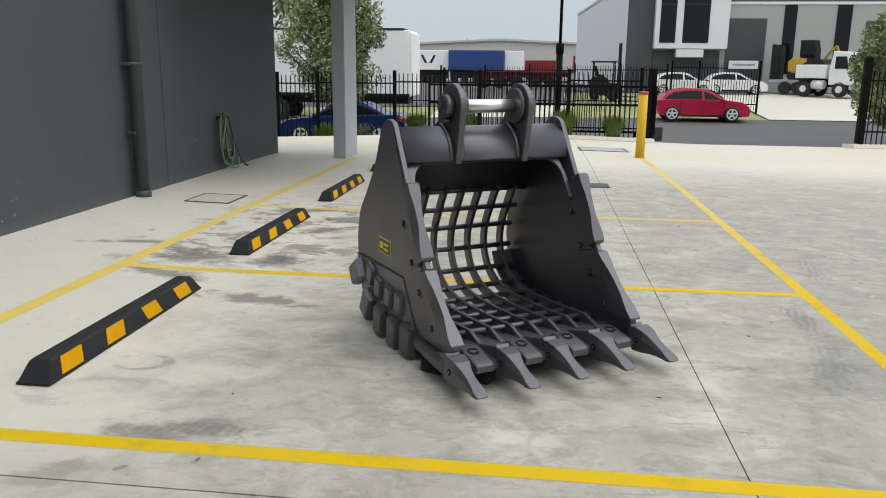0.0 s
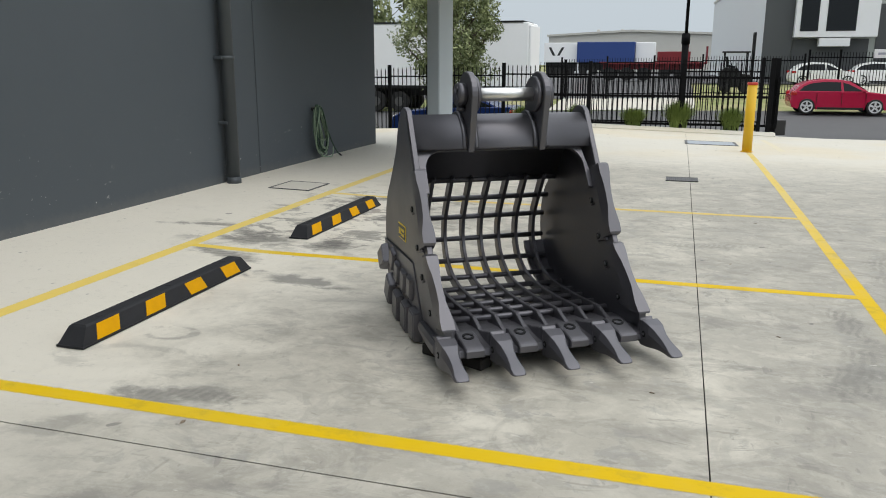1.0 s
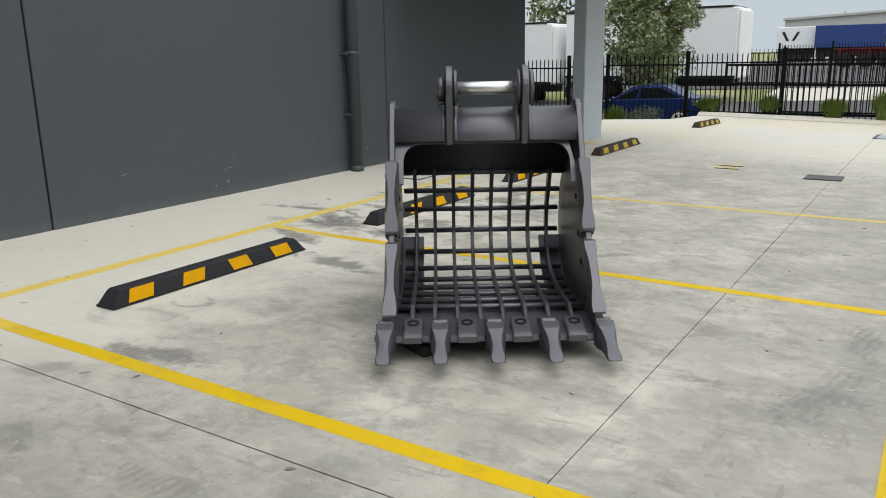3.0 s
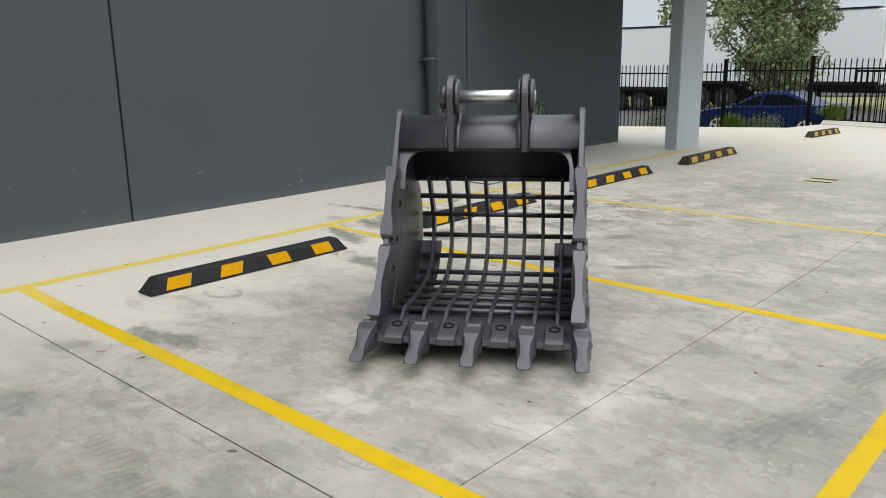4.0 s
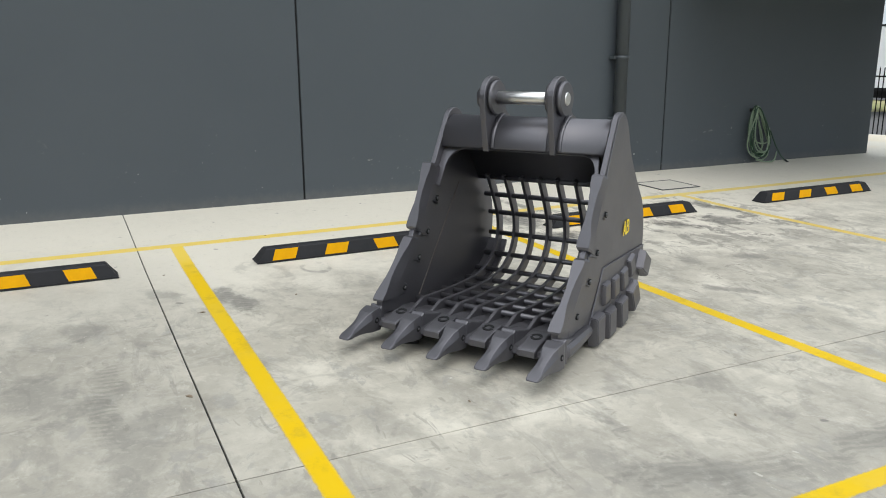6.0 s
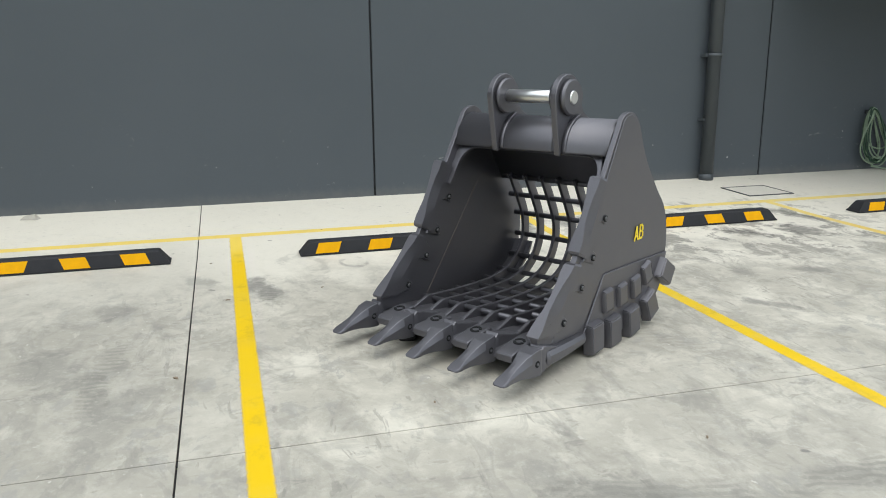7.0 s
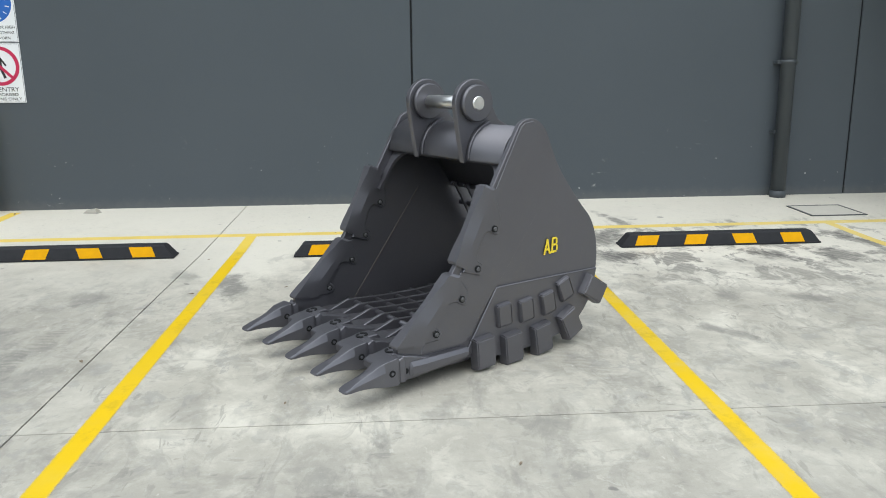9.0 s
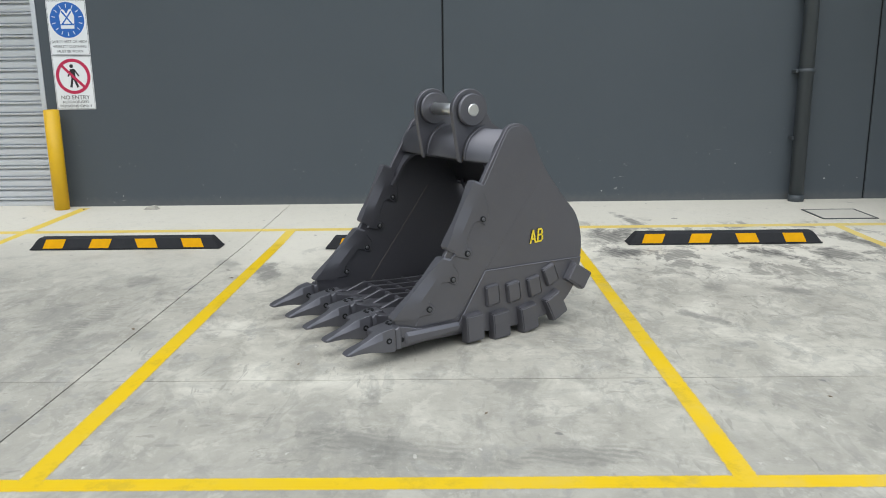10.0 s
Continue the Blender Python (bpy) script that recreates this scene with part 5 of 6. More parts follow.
def fence_run(name, label, xs, y, height, zf, spacing=0.128, rails=(0.2, 0.98), post_extra=0.0, thick=0.0145, foot=0.17, last=True):
    f = thing(name, label, "fence", kind="structure")
    post = part("post", box(-0.048, 0.048, -0.04, 0.04, -foot - 0.08, height + post_extra, 0.004), FENCE_BLACK, f, at=pose(xs[0], y, zf(xs[0])))
    for x in xs[1:] if last else xs[1:-1]:
        again(post, pose(x, y, zf(x)))
    picket = None
    for x0, x1 in zip(xs, xs[1:]):
        z = (zf(x0) + zf(x1)) / 2
        for r in rails:
            part("rail", box(x0 + 0.049, x1 - 0.049, y - 0.018, y + 0.018, z + height * r - 0.02, z + height * r + 0.02), FENCE_BLACK, f)
        n = round((x1 - x0) / spacing)
        for i in range(1, n):
            at = pose(x0 + (x1 - x0) * i / n, y, z)
            if picket:
                again(picket, at)
            else:
                b = tube((0, 0, -foot), (0, 0, height - 0.03), thick, 6)
                tube((0, 0, height - 0.03), (0, 0, height + 0.02), thick, 6, 0, b, 0.002)
                picket = part("picket", b, FENCE_BLACK, f, at=at)
    return f


fence_run("fence", "black steel picket fence along the kerb", [-4.2, -1.79, 0.66, 2.6], FY, 1.68, rail_z, 0.13, (0.1, 0.86), 0.1)
fence_run("fence", "black steel picket fence standing in the garden bed", [-12.4, -10.0, -7.63, -6.44, -4.2], FY, 1.68, rail_z, 0.13, (-0.16, 0.86), 0.1, foot=0.5, last=False)


def make_gate():
    g = thing("sliding_gate", "black steel picket sliding gate standing open behind the fence", "gate")
    x0, x1, y = -3.25, 3.05, FY + 0.28
    z0, z1 = -0.2, 1.1
    for x in (x0, x1):
        part("stile", box(x - 0.03, x + 0.03, y - 0.025, y + 0.025, z0, z1 + 0.04, 0.004), FENCE_BLACK, g)
    for z in (z0 + 0.06, z0 + 0.8, z1):
        part("rail", box(x0 + 0.031, x1 - 0.031, y - 0.022, y + 0.022, z - 0.03, z + 0.03), FENCE_BLACK, g)
    picket = None
    n = 46
    for i in range(1, n):
        at = pose(x0 + (x1 - x0) * i / n, y, 0)
        picket = again(picket, at) if picket else part("picket", tube((0, 0, z0 + 0.09), (0, 0, z1 - 0.03), 0.0145, 6), FENCE_BLACK, g, at=at)
    part("wheel", tube((x1 - 0.5, y - 0.02, z0 - 0.02), (x1 - 0.5, y + 0.02, z0 - 0.02), 0.05, 12), FENCE_BLACK, g)
    part("wheel", tube((x0 + 0.5, y - 0.02, z0 - 0.02), (x0 + 0.5, y + 0.02, z0 - 0.02), 0.05, 12), FENCE_BLACK, g)


make_gate()
for x, top in ((2.85, 1.6), (3.0, 1.6)):
    o = part("gate_post", box(-0.06, 0.06, -0.06, 0.06, -0.45, top, 0.006), FENCE_BLACK, at=pose(x, FY + (0.1 if x < 2.9 else 0.42), 0))
    tagged(o, "black square steel gate post", "gate post", "gate posts")
o = part("gate_motor", box(-0.15, 0.15, -0.12, 0.12, 0, 0.4, 0.02), SIGN_BLACK, at=pose(3.2, FY + 0.75, -0.4))
tagged(o, "dark sliding gate motor box beside the gate post", "gate motor")
o = part("gate_post", box(-0.09, 0.09, -0.09, 0.09, -0.3, 1.93, 0.006), FENCE_BLACK, at=pose(8.36, FY, 0))
tagged(o, "black square steel gate post", "gate post", "gate posts")
fence_run("fence", "black steel picket fence beside the gate opening", [8.4, 10.9, 13.3], FY, 1.75, rail_z, 0.13, (0.1, 0.86), 0.1)


# ---- planting ----
def blade_tuft(x, y, z, h, r, n, seed, label, material, name="grass_tussock", cat="tussock"):
    rnd = random.Random(seed)
    m = bmesh.new()
    for i in range(n):
        a, lean = rnd.uniform(0, 2 * math.pi), rnd.uniform(0.05, 1.0)
        hh, w = h * rnd.uniform(0.55, 1.0), rnd.uniform(0.007, 0.014)
        c, s = math.cos(a), math.sin(a)
        base = (rnd.uniform(-0.45, 0.45) * r, rnd.uniform(-0.3, 0.3) * r)
        prev = None
        for k in range(4):
            t = k / 3
            d = r * lean * t * t
            zz = hh * (t - 0.25 * lean * t * t)
            p = (base[0] + c * d, base[1] + s * d)
            ww = w * (1 - t * 0.9)
            cur = (m.verts.new((p[0] - s * ww, p[1] + c * ww, zz)), m.verts.new((p[0] + s * ww, p[1] - c * ww, zz)))
            if prev:
                m.faces.new((prev[0], prev[1], cur[1], cur[0]))
            prev = cur
    o = part(name, m, material, at=pose(x, y, z))
    tagged(o, label, cat, "plants along the fence")


for i, (x, h, r) in enumerate(((-6.25, 0.72, 0.4), (-3.6, 0.42, 0.42), (-2.08, 0.52, 0.34), (-0.58, 0.5, 0.42), (0.6, 0.74, 0.46), (1.94, 0.62, 0.4))):
    blade_tuft(x, FY + 0.12, land_z(x, FY) if x < -3.7 else yard_z(x, FY) + 0.07, h * 1.1, r, 2600, i, "bright green grass tussock growing along the fence", GRASS_BLADE)


def leaf_cloud(m, c, r, n, rnd, size):
    """Many small leaves scattered through a clump."""
    for i in range(n):
        v = Vector((rnd.gauss(0, 1), rnd.gauss(0, 1), rnd.gauss(0, 1)))
        p = Vector(c) + v.normalized() * r * rnd.random() ** 0.45
        u = Vector((rnd.uniform(-1, 1), rnd.uniform(-1, 1), rnd.uniform(-1.2, 0.4))).normalized()
        w = u.cross(Vector((rnd.uniform(-1, 1), rnd.uniform(-1, 1), rnd.uniform(-1, 1)))).normalized()
        s = size * rnd.uniform(0.7, 1.3)
        vs = [m.verts.new(p + q) for q in (u * -s, w * s * 0.4, u * s, w * s * -0.4)]
        m.faces.new(vs)


def bush(x, y, r, h, seed):
    rnd = random.Random(seed)
    m = bmesh.new()
    for k in range(9):
        leaf_cloud(m, (rnd.uniform(-r, r) * 0.7, rnd.uniform(-r, r) * 0.5, h * rnd.uniform(0.25, 0.75)), h * 0.33, 170, rnd, 0.024)
    o = part("bush", m, BUSH_GREY, at=pose(x, y, land_z(x, y)))
    tagged(o, "low grey-green bush beside the fence", "bush", "plants along the fence")


bush(-5.15, FY + 0.1, 0.5, 0.74, 3)
bush(-8.5, FY + 0.1, 0.4, 0.78, 5)
bush(-5.75, FY + 0.1, 0.3, 0.66, 7)


def make_tree(x, y, z, height, spread, seed, label, trunk_h, n_clumps, leaf=0.085, per=150, lean=0.0):
    rnd = random.Random(seed)
    t = thing("tree", label, "tree", pose(x, y, z))
    wood = sweep([(lean * k * k / 25 + 0.05 * math.sin(k * 1.7), 0.05 * math.cos(k), height * 0.75 * k / 6) for k in range(7)], 0.085, 8)
    for v in wood.verts:
        k = 1 - 0.75 * clamp(v.co.z / (height * 0.75), 0, 1)
        v.co.x, v.co.y = v.co.x * (0.5 + 0.5 * k) if v.co.z < 0.1 else v.co.x, v.co.y
    crown = bmesh.new()
    for i in range(n_clumps):
        a = 2.4 * i + rnd.uniform(-0.4, 0.4)
        h = trunk_h + (height - trunk_h) * ((i + 0.5) / n_clumps) ** 0.9
        e = math.sin(math.pi * clamp((h - trunk_h) / (height - trunk_h) * 0.86 + 0.12, 0, 1)) ** 0.6
        d = spread * e * rnd.uniform(0.35, 1.0)
        c = (d * math.cos(a), d * math.sin(a), h)
        start = max(0.4, h - 0.6 - 0.5 * d)
        p0 = Vector((0, 0, min(start, height * 0.7)))
        p1 = Vector(c)
        mid = (p0 + p1) / 2 + Vector((0, 0, -0.1 * d))
        sweep([p0, (p0 + mid) / 2, mid, p1], rnd.uniform(0.018, 0.035), 5, wood)
        leaf_cloud(crown, c, spread * rnd.uniform(0.2, 0.34), per, rnd, leaf)
    part("trunk", wood, BARK, t)
    part("crown", crown, LEAF, t)


make_tree(-8.2, 30.5, land_z(-8.2, 30.5) + 0.03, 5.9, 2.0, 11, "young gum tree with olive green leaves by the street", 1.55, 80, 0.085, 215)
make_tree(10.75, 24.6, land_z(10.75, 24.6), 4.3, 1.6, 5, "leafy green tree beside the driveway fence", 0.8, 60, 0.065, 420)
make_tree(-22.5, 58, land_z(-22.5, 58), 11.0, 5.0, 21, "tall dark gum tree behind the trailers", 3.0, 30, 0.3, 120)


# ---- vehicles ----
def wheel(parent, x, y, z, r, w, spokes=5):
    t = part("wheel", round_sides(tube((x, y - w / 2, z), (x, y + w / 2, z), r, 24, 0.02)), TYRE, parent)
    s = -1 if y < 0 else 1
    yo = y + s * w / 2
    part("rim", disc_ring_y(r * 0.6, r * 0.76, yo - s * 0.004, yo + s * 0.012, x, z), RIM, t)
    if spokes:
        m = None
        for i in range(spokes):
            a = 2 * math.pi * i / spokes + 0.3
            d, n = Vector((math.cos(a), math.sin(a))), Vector((-math.sin(a), math.cos(a))) * r * 0.12
            p, q = d * r * 0.06, d * r * 0.64
            m = prism([(x + p.x + n.x, z + p.y + n.y), (x + q.x + n.x, z + q.y + n.y), (x + q.x - n.x, z + q.y - n.y), (x + p.x - n.x, z + p.y - n.y)], yo, yo + s * 0.01, "y", bm=m)
        part("spokes", m, RIM, t)
    return t


def disc_ring_y(r0, r1, y0, y1, x, z, n=28):
    rows = []
    for i in range(n + 1):
        a = 2 * math.pi * i / n
        rows.append([(x + r * math.cos(a), y, z + r * math.sin(a)) for r, y in ((r0, y0), (r1, y0), (r1, y1), (r0, y1))])
    return loft(rows, caps=False)


def make_car(label, at, paint, length, width, low, roof, wheels, r, hatch, group=""):
    """A car along x with its nose at +x. low: outline of the lower body (x, z); roof: of the cabin."""
    c = thing("car", label, "car", at, group)
    w = width / 2

    def shell(outline, w0, w1, z0, z1):
        rows = []
        for k in (-1, -0.92, 0.92, 1):
            row = []
            for x, z in outline:
                t = clamp((z - z0) / (z1 - z0), 0, 1)
                half = w0 + (w1 - w0) * t
                squeeze = 0.985 if abs(k) == 1 else 1.0
                row.append((x * squeeze, (half - (0.0 if abs(k) == 1 else 0.04)) * (1 if k > 0 else -1), z if abs(k) != 1 else z0 + (z - z0) * 0.97))
            rows.append(row)
        return loft(rows)
    b = shell(low, w, w - 0.04, low[0][1], max(z for x, z in low))
    part("body", finish(b), paint, c)
    z0, z1 = min(z for x, z in roof), max(z for x, z in roof)
    part("cabin", shell(roof, w - 0.08, w - 0.24, z0, z1), paint, c)
    # side windows follow the cabin a little inside its outline
    cx = sum(x for x, z in roof) / len(roof)
    glass = [(cx + (x - cx) * 0.86, z0 + 0.05 + (z - z0) * 0.72) for x, z in roof]
    part("side_window", shell(glass, w - 0.072, w - 0.215, z0, z1), GLASS, c, "dark side glass")
    zm = z0 + (z1 - z0) * 0.9
    for s in (-1, 1):
        part("pillar", loft([[(0.0, s * (w - 0.09), z0), (0.1, s * (w - 0.09), z0), (0.1, s * (w - 0.066), z0), (0.0, s * (w - 0.066), z0)], [(-0.06, s * (w - 0.225), zm), (0.02, s * (w - 0.225), zm), (0.02, s * (w - 0.2), zm), (-0.06, s * (w - 0.2), zm)]]), paint, c)
        part("sill", box(-0.9, 0.9, s * (w - 0.01) - 0.012, s * (w - 0.01) + 0.012, 0.2, 0.3, 0.008), TRUCK_BLACK, c)
        for xd in (0.95, 0.02, -0.95):
            part("door_gap", box(xd - 0.006, xd + 0.006, s * (w - 0.008) - 0.012, s * (w - 0.008) + 0.012, 0.34, 0.9), TRUCK_BLACK, c)
    part("windscreen", prism([(roof[1][0] * 0 + x, z) for x, z in hatch], -(w - 0.22), w - 0.22, "y"), GLASS, c, "dark front and rear glass")
    for x in wheels:
        for y in (-(w - 0.1), w - 0.1):
            wheel(c, x, y, r, r, 0.22)
    n, tl = max(x for x, z in low), min(x for x, z in low)
    for s in (-1, 1):
        part("head_lamp", box(n - 0.35, n - 0.06, s * (w - 0.2) - 0.13, s * (w - 0.2) + 0.13, 0.6, 0.72, 0.03), RIM, c)
        part("tail_lamp", box(tl + 0.005, tl + 0.25, s * (w - 0.16) - 0.15, s * (w - 0.16) + 0.15, 0.78, 0.94, 0.03), TAIL_RED, c)
        part("mirror", box(roof[0][0] * 0 + 0.75, 0.9, s * (w + 0.06) - 0.08, s * (w + 0.06) + 0.05, 0.93, 1.05, 0.03), paint, c)
    return c


HATCH_LOW = [(-1.9, 0.28), (-1.98, 0.5), (-1.95, 0.8), (-1.82, 0.96), (0.95, 0.95), (1.75, 0.86), (2.06, 0.66), (2.12, 0.45), (2.08, 0.24), (1.7, 0.2), (1.62, 0.42), (1.45, 0.6), (1.22, 0.62), (1.02, 0.5), (0.93, 0.2), (-0.95, 0.2), (-1.03, 0.48), (-1.22, 0.62), (-1.46, 0.6), (-1.62, 0.44), (-1.68, 0.22)]
HATCH_ROOF = [(1.08, 0.92), (0.35, 1.36), (0.0, 1.44), (-0.7, 1.46), (-1.3, 1.36), (-1.62, 1.2), (-1.86, 0.92)]
SEDAN_LOW = [(-2.184, 0.3), (-2.23, 0.6), (-2.202, 0.95), (-2.002, 1.03), (-1.456, 1.02), (0.864, 0.95), (1.82, 0.84), (2.148, 0.66), (2.202, 0.42), (2.148, 0.24), (1.729, 0.2), (1.656, 0.44), (1.474, 0.63), (1.238, 0.64), (1.037, 0.5), (0.965, 0.2), (-1.001, 0.2), (-1.065, 0.5), (-1.256, 0.65), (-1.474, 0.63), (-1.656, 0.45), (-1.729, 0.24)]
SEDAN_ROOF = [(1.001, 0.93), (0.228, 1.36), (-0.182, 1.43), (-0.773, 1.41), (-1.593, 1.0)]
ry = 37.6
make_car("red five-door hatchback parked at the far kerb", pose(7.1, ry, land_z(7.1, ry) + 0.03, 0, 0, 1.0), CAR_RED, 4.2, 1.78, HATCH_LOW, HATCH_ROOF, (-1.32, 1.32), 0.325, [(0.98, 1.02), (0.36, 1.4), (0.33, 1.39), (0.9, 1.0)])
make_car("dark blue sedan parked along the kerb behind the fence", pose(-6.8, 26.6, land_z(-6.8, 26.6) + 0.03, 0, 0.4, 181), CAR_BLUE, 4.5, 1.84, SEDAN_LOW, SEDAN_ROOF, (-1.365, 1.35), 0.325, [(0.93, 0.98), (0.25, 1.36), (0.22, 1.35), (0.84, 0.97)])


HUB_GREY = simple("hub_grey", (0.09, 0.09, 0.088), 0.6, 0.0, 0.3)


def make_trailer(x0, x1, y, top, label, graphics=(), axle=1.6):
    zg = land_z((x0 + x1) / 2, y) + 0.03
    t = thing("semi_trailer", label, "trailer", pose(0, 0, zg), "white trailers across the street")
    top -= zg
    part("body", box(x0, x1, y, y + 2.5, 1.15, top - 0.08, 0.05), TRAILER_WHITE, t)
    part("roof_rail", box(x0 - 0.02, x1 - 0.25, y - 0.03, y + 2.53, top - 0.08, top, 0.01), TRUCK_BLACK, t, "dark roof rail")
    part("end_frame", box(x1 + 0.002, x1 + 0.12, y + 0.05, y + 2.45, 1.2, top - 0.2, 0.04), TRAILER_WHITE, t)
    part("chassis", box(x0 + 0.2, x1 - 0.2, y + 0.6, y + 1.9, 0.8, 1.145), TRUCK_BLACK, t)
    part("side_rail", box(x0, x1, y - 0.012, y - 0.001, 1.15, 1.3), TRUCK_BLACK, t)
    for k in range(3 if axle > 5 else 2):
        for s in (0.15, 2.35):
            part("wheel", round_sides(tube((x0 + axle + 1.25 * k, y + s - 0.14, 0.5), (x0 + axle + 1.25 * k, y + s + 0.14, 0.5), 0.5, 24, 0.03)), TYRE, t)
            part("hub", round_sides(tube((x0 + axle + 1.25 * k, y + s - 0.16, 0.5), (x0 + axle + 1.25 * k, y + s + 0.16, 0.5), 0.25, 20, 0.02)), HUB_GREY, t)
    for xx in (x0 + 4.0 if axle > 5 else x1 - 3.0,):
        part("leg", box(xx, xx + 0.15, y + 0.3, y + 0.45, 0.0, 0.8), TRUCK_BLACK, t)
        part("leg", box(xx, xx + 0.15, y + 2.0, y + 2.15, 0.0, 0.8), TRUCK_BLACK, t)
    for gx, gz, r, m in graphics:
        pts = [(gx + r * (1 + 0.25 * math.sin(3 * a + gx)) * math.cos(a), gz - zg + r * 1.15 * (1 + 0.2 * math.cos(2 * a)) * math.sin(a)) for a in (2 * math.pi * i / 14 for i in range(14))]
        part("graphic", prism(pts, y - 0.016, y - 0.002, "y"), m, t, "plain coloured graphic shape")
    return t


make_trailer(-30.0, -15.1, 36.8, 3.0, "long white curtain-side trailer with dark roof rail", ((-19.6, 2.35, 0.28, SIGN_BLUE), (-19.7, 1.75, 0.24, SIGN_BLUE), (-18.9, 2.0, 0.3, LOGO_GREY)), 10.5)
make_trailer(-14.6, -6.4, 37.4, 3.42, "white box trailer with dark roof rail", (), 0.45)


def make_flatbed(x0, x1, y, label, wheels_at):
    zg = land_z(0, y) + 0.06
    t = thing("flatbed_trailer", label, "trailer", pose(0, 0, zg), "red trailers in the far yard")
    part("deck", box(x0, x1, y, y + 2.5, 1.25, 1.42, 0.02), TRUCK_RED, t)
    part("beam", box(x0 + 0.3, x1 - 0.3, y + 0.5, y + 2.0, 0.85, 1.245), TRUCK_RED, t)
    part("headboard", box(x1 - 0.12, x1, y + 0.05, y + 2.45, 1.425, 2.7), TRUCK_RED, t)
    for i in range(7):
        x = x0 + (x1 - x0) * (i + 0.5) / 7
        part("gate", box(x - 0.04, x + 0.04, y - 0.004, y - 0.001, 1.0, 1.25), TRUCK_RED, t)
    for x in wheels_at:
        for s in (0.2, 2.3):
            part("wheel", round_sides(tube((x, y + s - 0.15, 0.5), (x, y + s + 0.15, 0.5), 0.5, 20, 0.03)), TYRE, t)


make_flatbed(-5.6, 1.0, 63.0, "red flatbed trailer parked in the far yard", (-4.8, -3.5, -2.2))
make_flatbed(-1.5, 2.6, 70.0, "red flatbed trailer parked in the far yard", (-0.8, 0.5))


def make_container(x0, x1, y, z0, z1, m, label, bars=()):
    zg = land_z(x0, y) + 0.05
    t = thing("freight_truck", label, "truck", pose(0, 0, 0), "trucks in front of the far shed")
    part("body", box(x0, x1, y, y + 2.5, z0, z1, 0.05), m, t)
    part("chassis", box(x0 + 0.2, x1 - 0.2, y + 0.4, y + 2.1, zg + 0.6, z0 - 0.001), TRUCK_BLACK, t)
    for k in range(5):
        x = x0 + 0.8 + (x1 - x0 - 1.6) * k / 4
        part("wheel", round_sides(tube((x, y + 0.1, zg + 0.5), (x, y + 0.4, zg + 0.5), 0.5, 18, 0.03)), TYRE, t)
    for a, b in bars:
        part("graphic", prism([(a, z1 - 0.6), (a + 0.35, z1 - 0.6), (b + 0.35, z1 - 1.7), (b, z1 - 1.7)], y - 0.02, y - 0.002, "y"), SIGN_BLACK, t, "plain dark graphic bar")


make_container(-13.0, -5.5, 108, 1.6, 4.25, TARP_BLUE, "blue tarpaulin sided truck by the far shed")
make_container(-17.6, -13.1, 109, 1.6, 4.2, TRAILER_WHITE, "white sided truck body by the far shed", ((-17.0, -16.4), (-15.2, -15.8)))
make_container(-5.4, -2.9, 109, 1.6, 4.2, TRAILER_WHITE, "white sided truck body by the far shed")
make_container(-2.7, 1.6, 112, 1.2, 3.05, TRUCK_RED, "dark red truck body by the far shed")



def make_forklift():
    x, y = 3.6, 48.0
    f = thing("forklift", "dark forklift with a tall mast behind the street fence", "forklift", pose(x, y, land_z(x, y) + 0.03))
    part("body", prism([(-0.9, 0.3), (0.7, 0.3), (0.7, 1.0), (0.2, 1.05), (0.0, 1.35), (-0.7, 1.4), (-0.95, 1.1)], -0.55, 0.55, "y", 0.04), TRUCK_BLACK, f)
    for px, pz in ((-0.75, 1.38), (0.45, 1.0)):
        for s in (-0.5, 0.44):
            part("roof_post", box(px, px + 0.06, s, s + 0.06, pz, 2.2), TRUCK_BLACK, f)
    part("roof_guard", box(-0.85, 0.6, -0.55, 0.55, 2.201, 2.28, 0.01), TRUCK_BLACK, f)
    part("seat", prism([(-0.6, 1.4), (-0.1, 1.36), (-0.1, 1.48), (-0.45, 1.52), (-0.55, 2.0), (-0.66, 2.0)], -0.25, 0.25, "y", 0.03), TRUCK_BLACK, f)
    for s in (-0.4, 0.3):
        part("mast_rail", box(0.72, 0.84, s, s + 0.1, 0.1, 3.3), TRUCK_BLACK, f)
    for z in (0.6, 2.0, 3.2):
        part("mast_bar", box(0.74, 0.82, -0.299, 0.299, z, z + 0.1), TRUCK_BLACK, f)
    for s in (-0.3, 0.2):
        part("fork", box(0.85, 1.85, s, s + 0.1, 0.2, 0.25), TRUCK_BLACK, f)
    for wx, r in ((-0.6, 0.25), (0.45, 0.32)):
        for s in (-0.62, 0.62):
            part("wheel", round_sides(tube((wx, s - 0.1, r), (wx, s + 0.1, r), r, 18, 0.02)), TYRE, f)


make_forklift()

# ---- street pole ----
pole = thing("street_lamp", "tall black steel street lamp pole with a thick base", "street lamp", pose(0.68, 38.6, land_z(0.68, 38.6)))
part("base", round_sides(tube((0, 0, 0), (0, 0, 2.95), 0.15, 16, 0.01)), FENCE_BLACK, pole)
part("collar", round_sides(tube((0, 0, 2.95), (0, 0, 3.45), 0.19, 16, 0.03)), FENCE_BLACK, pole)
part("shaft", round_sides(tube((0, 0, 3.45), (0, 0, 9.5), 0.075, 14)), FENCE_BLACK, pole)
part("arm", sweep(curve_points([(0, 0, 9.4), (0.4, -0.3, 9.8), (1.2, -0.9, 9.9)], 5), 0.04, 8), FENCE_BLACK, pole)
part("lamp_head", box(1.0, 1.7, -1.1, -0.75, 9.84, 9.96, 0.03), LOGO_GREY, pole)

# ---- far fences ----


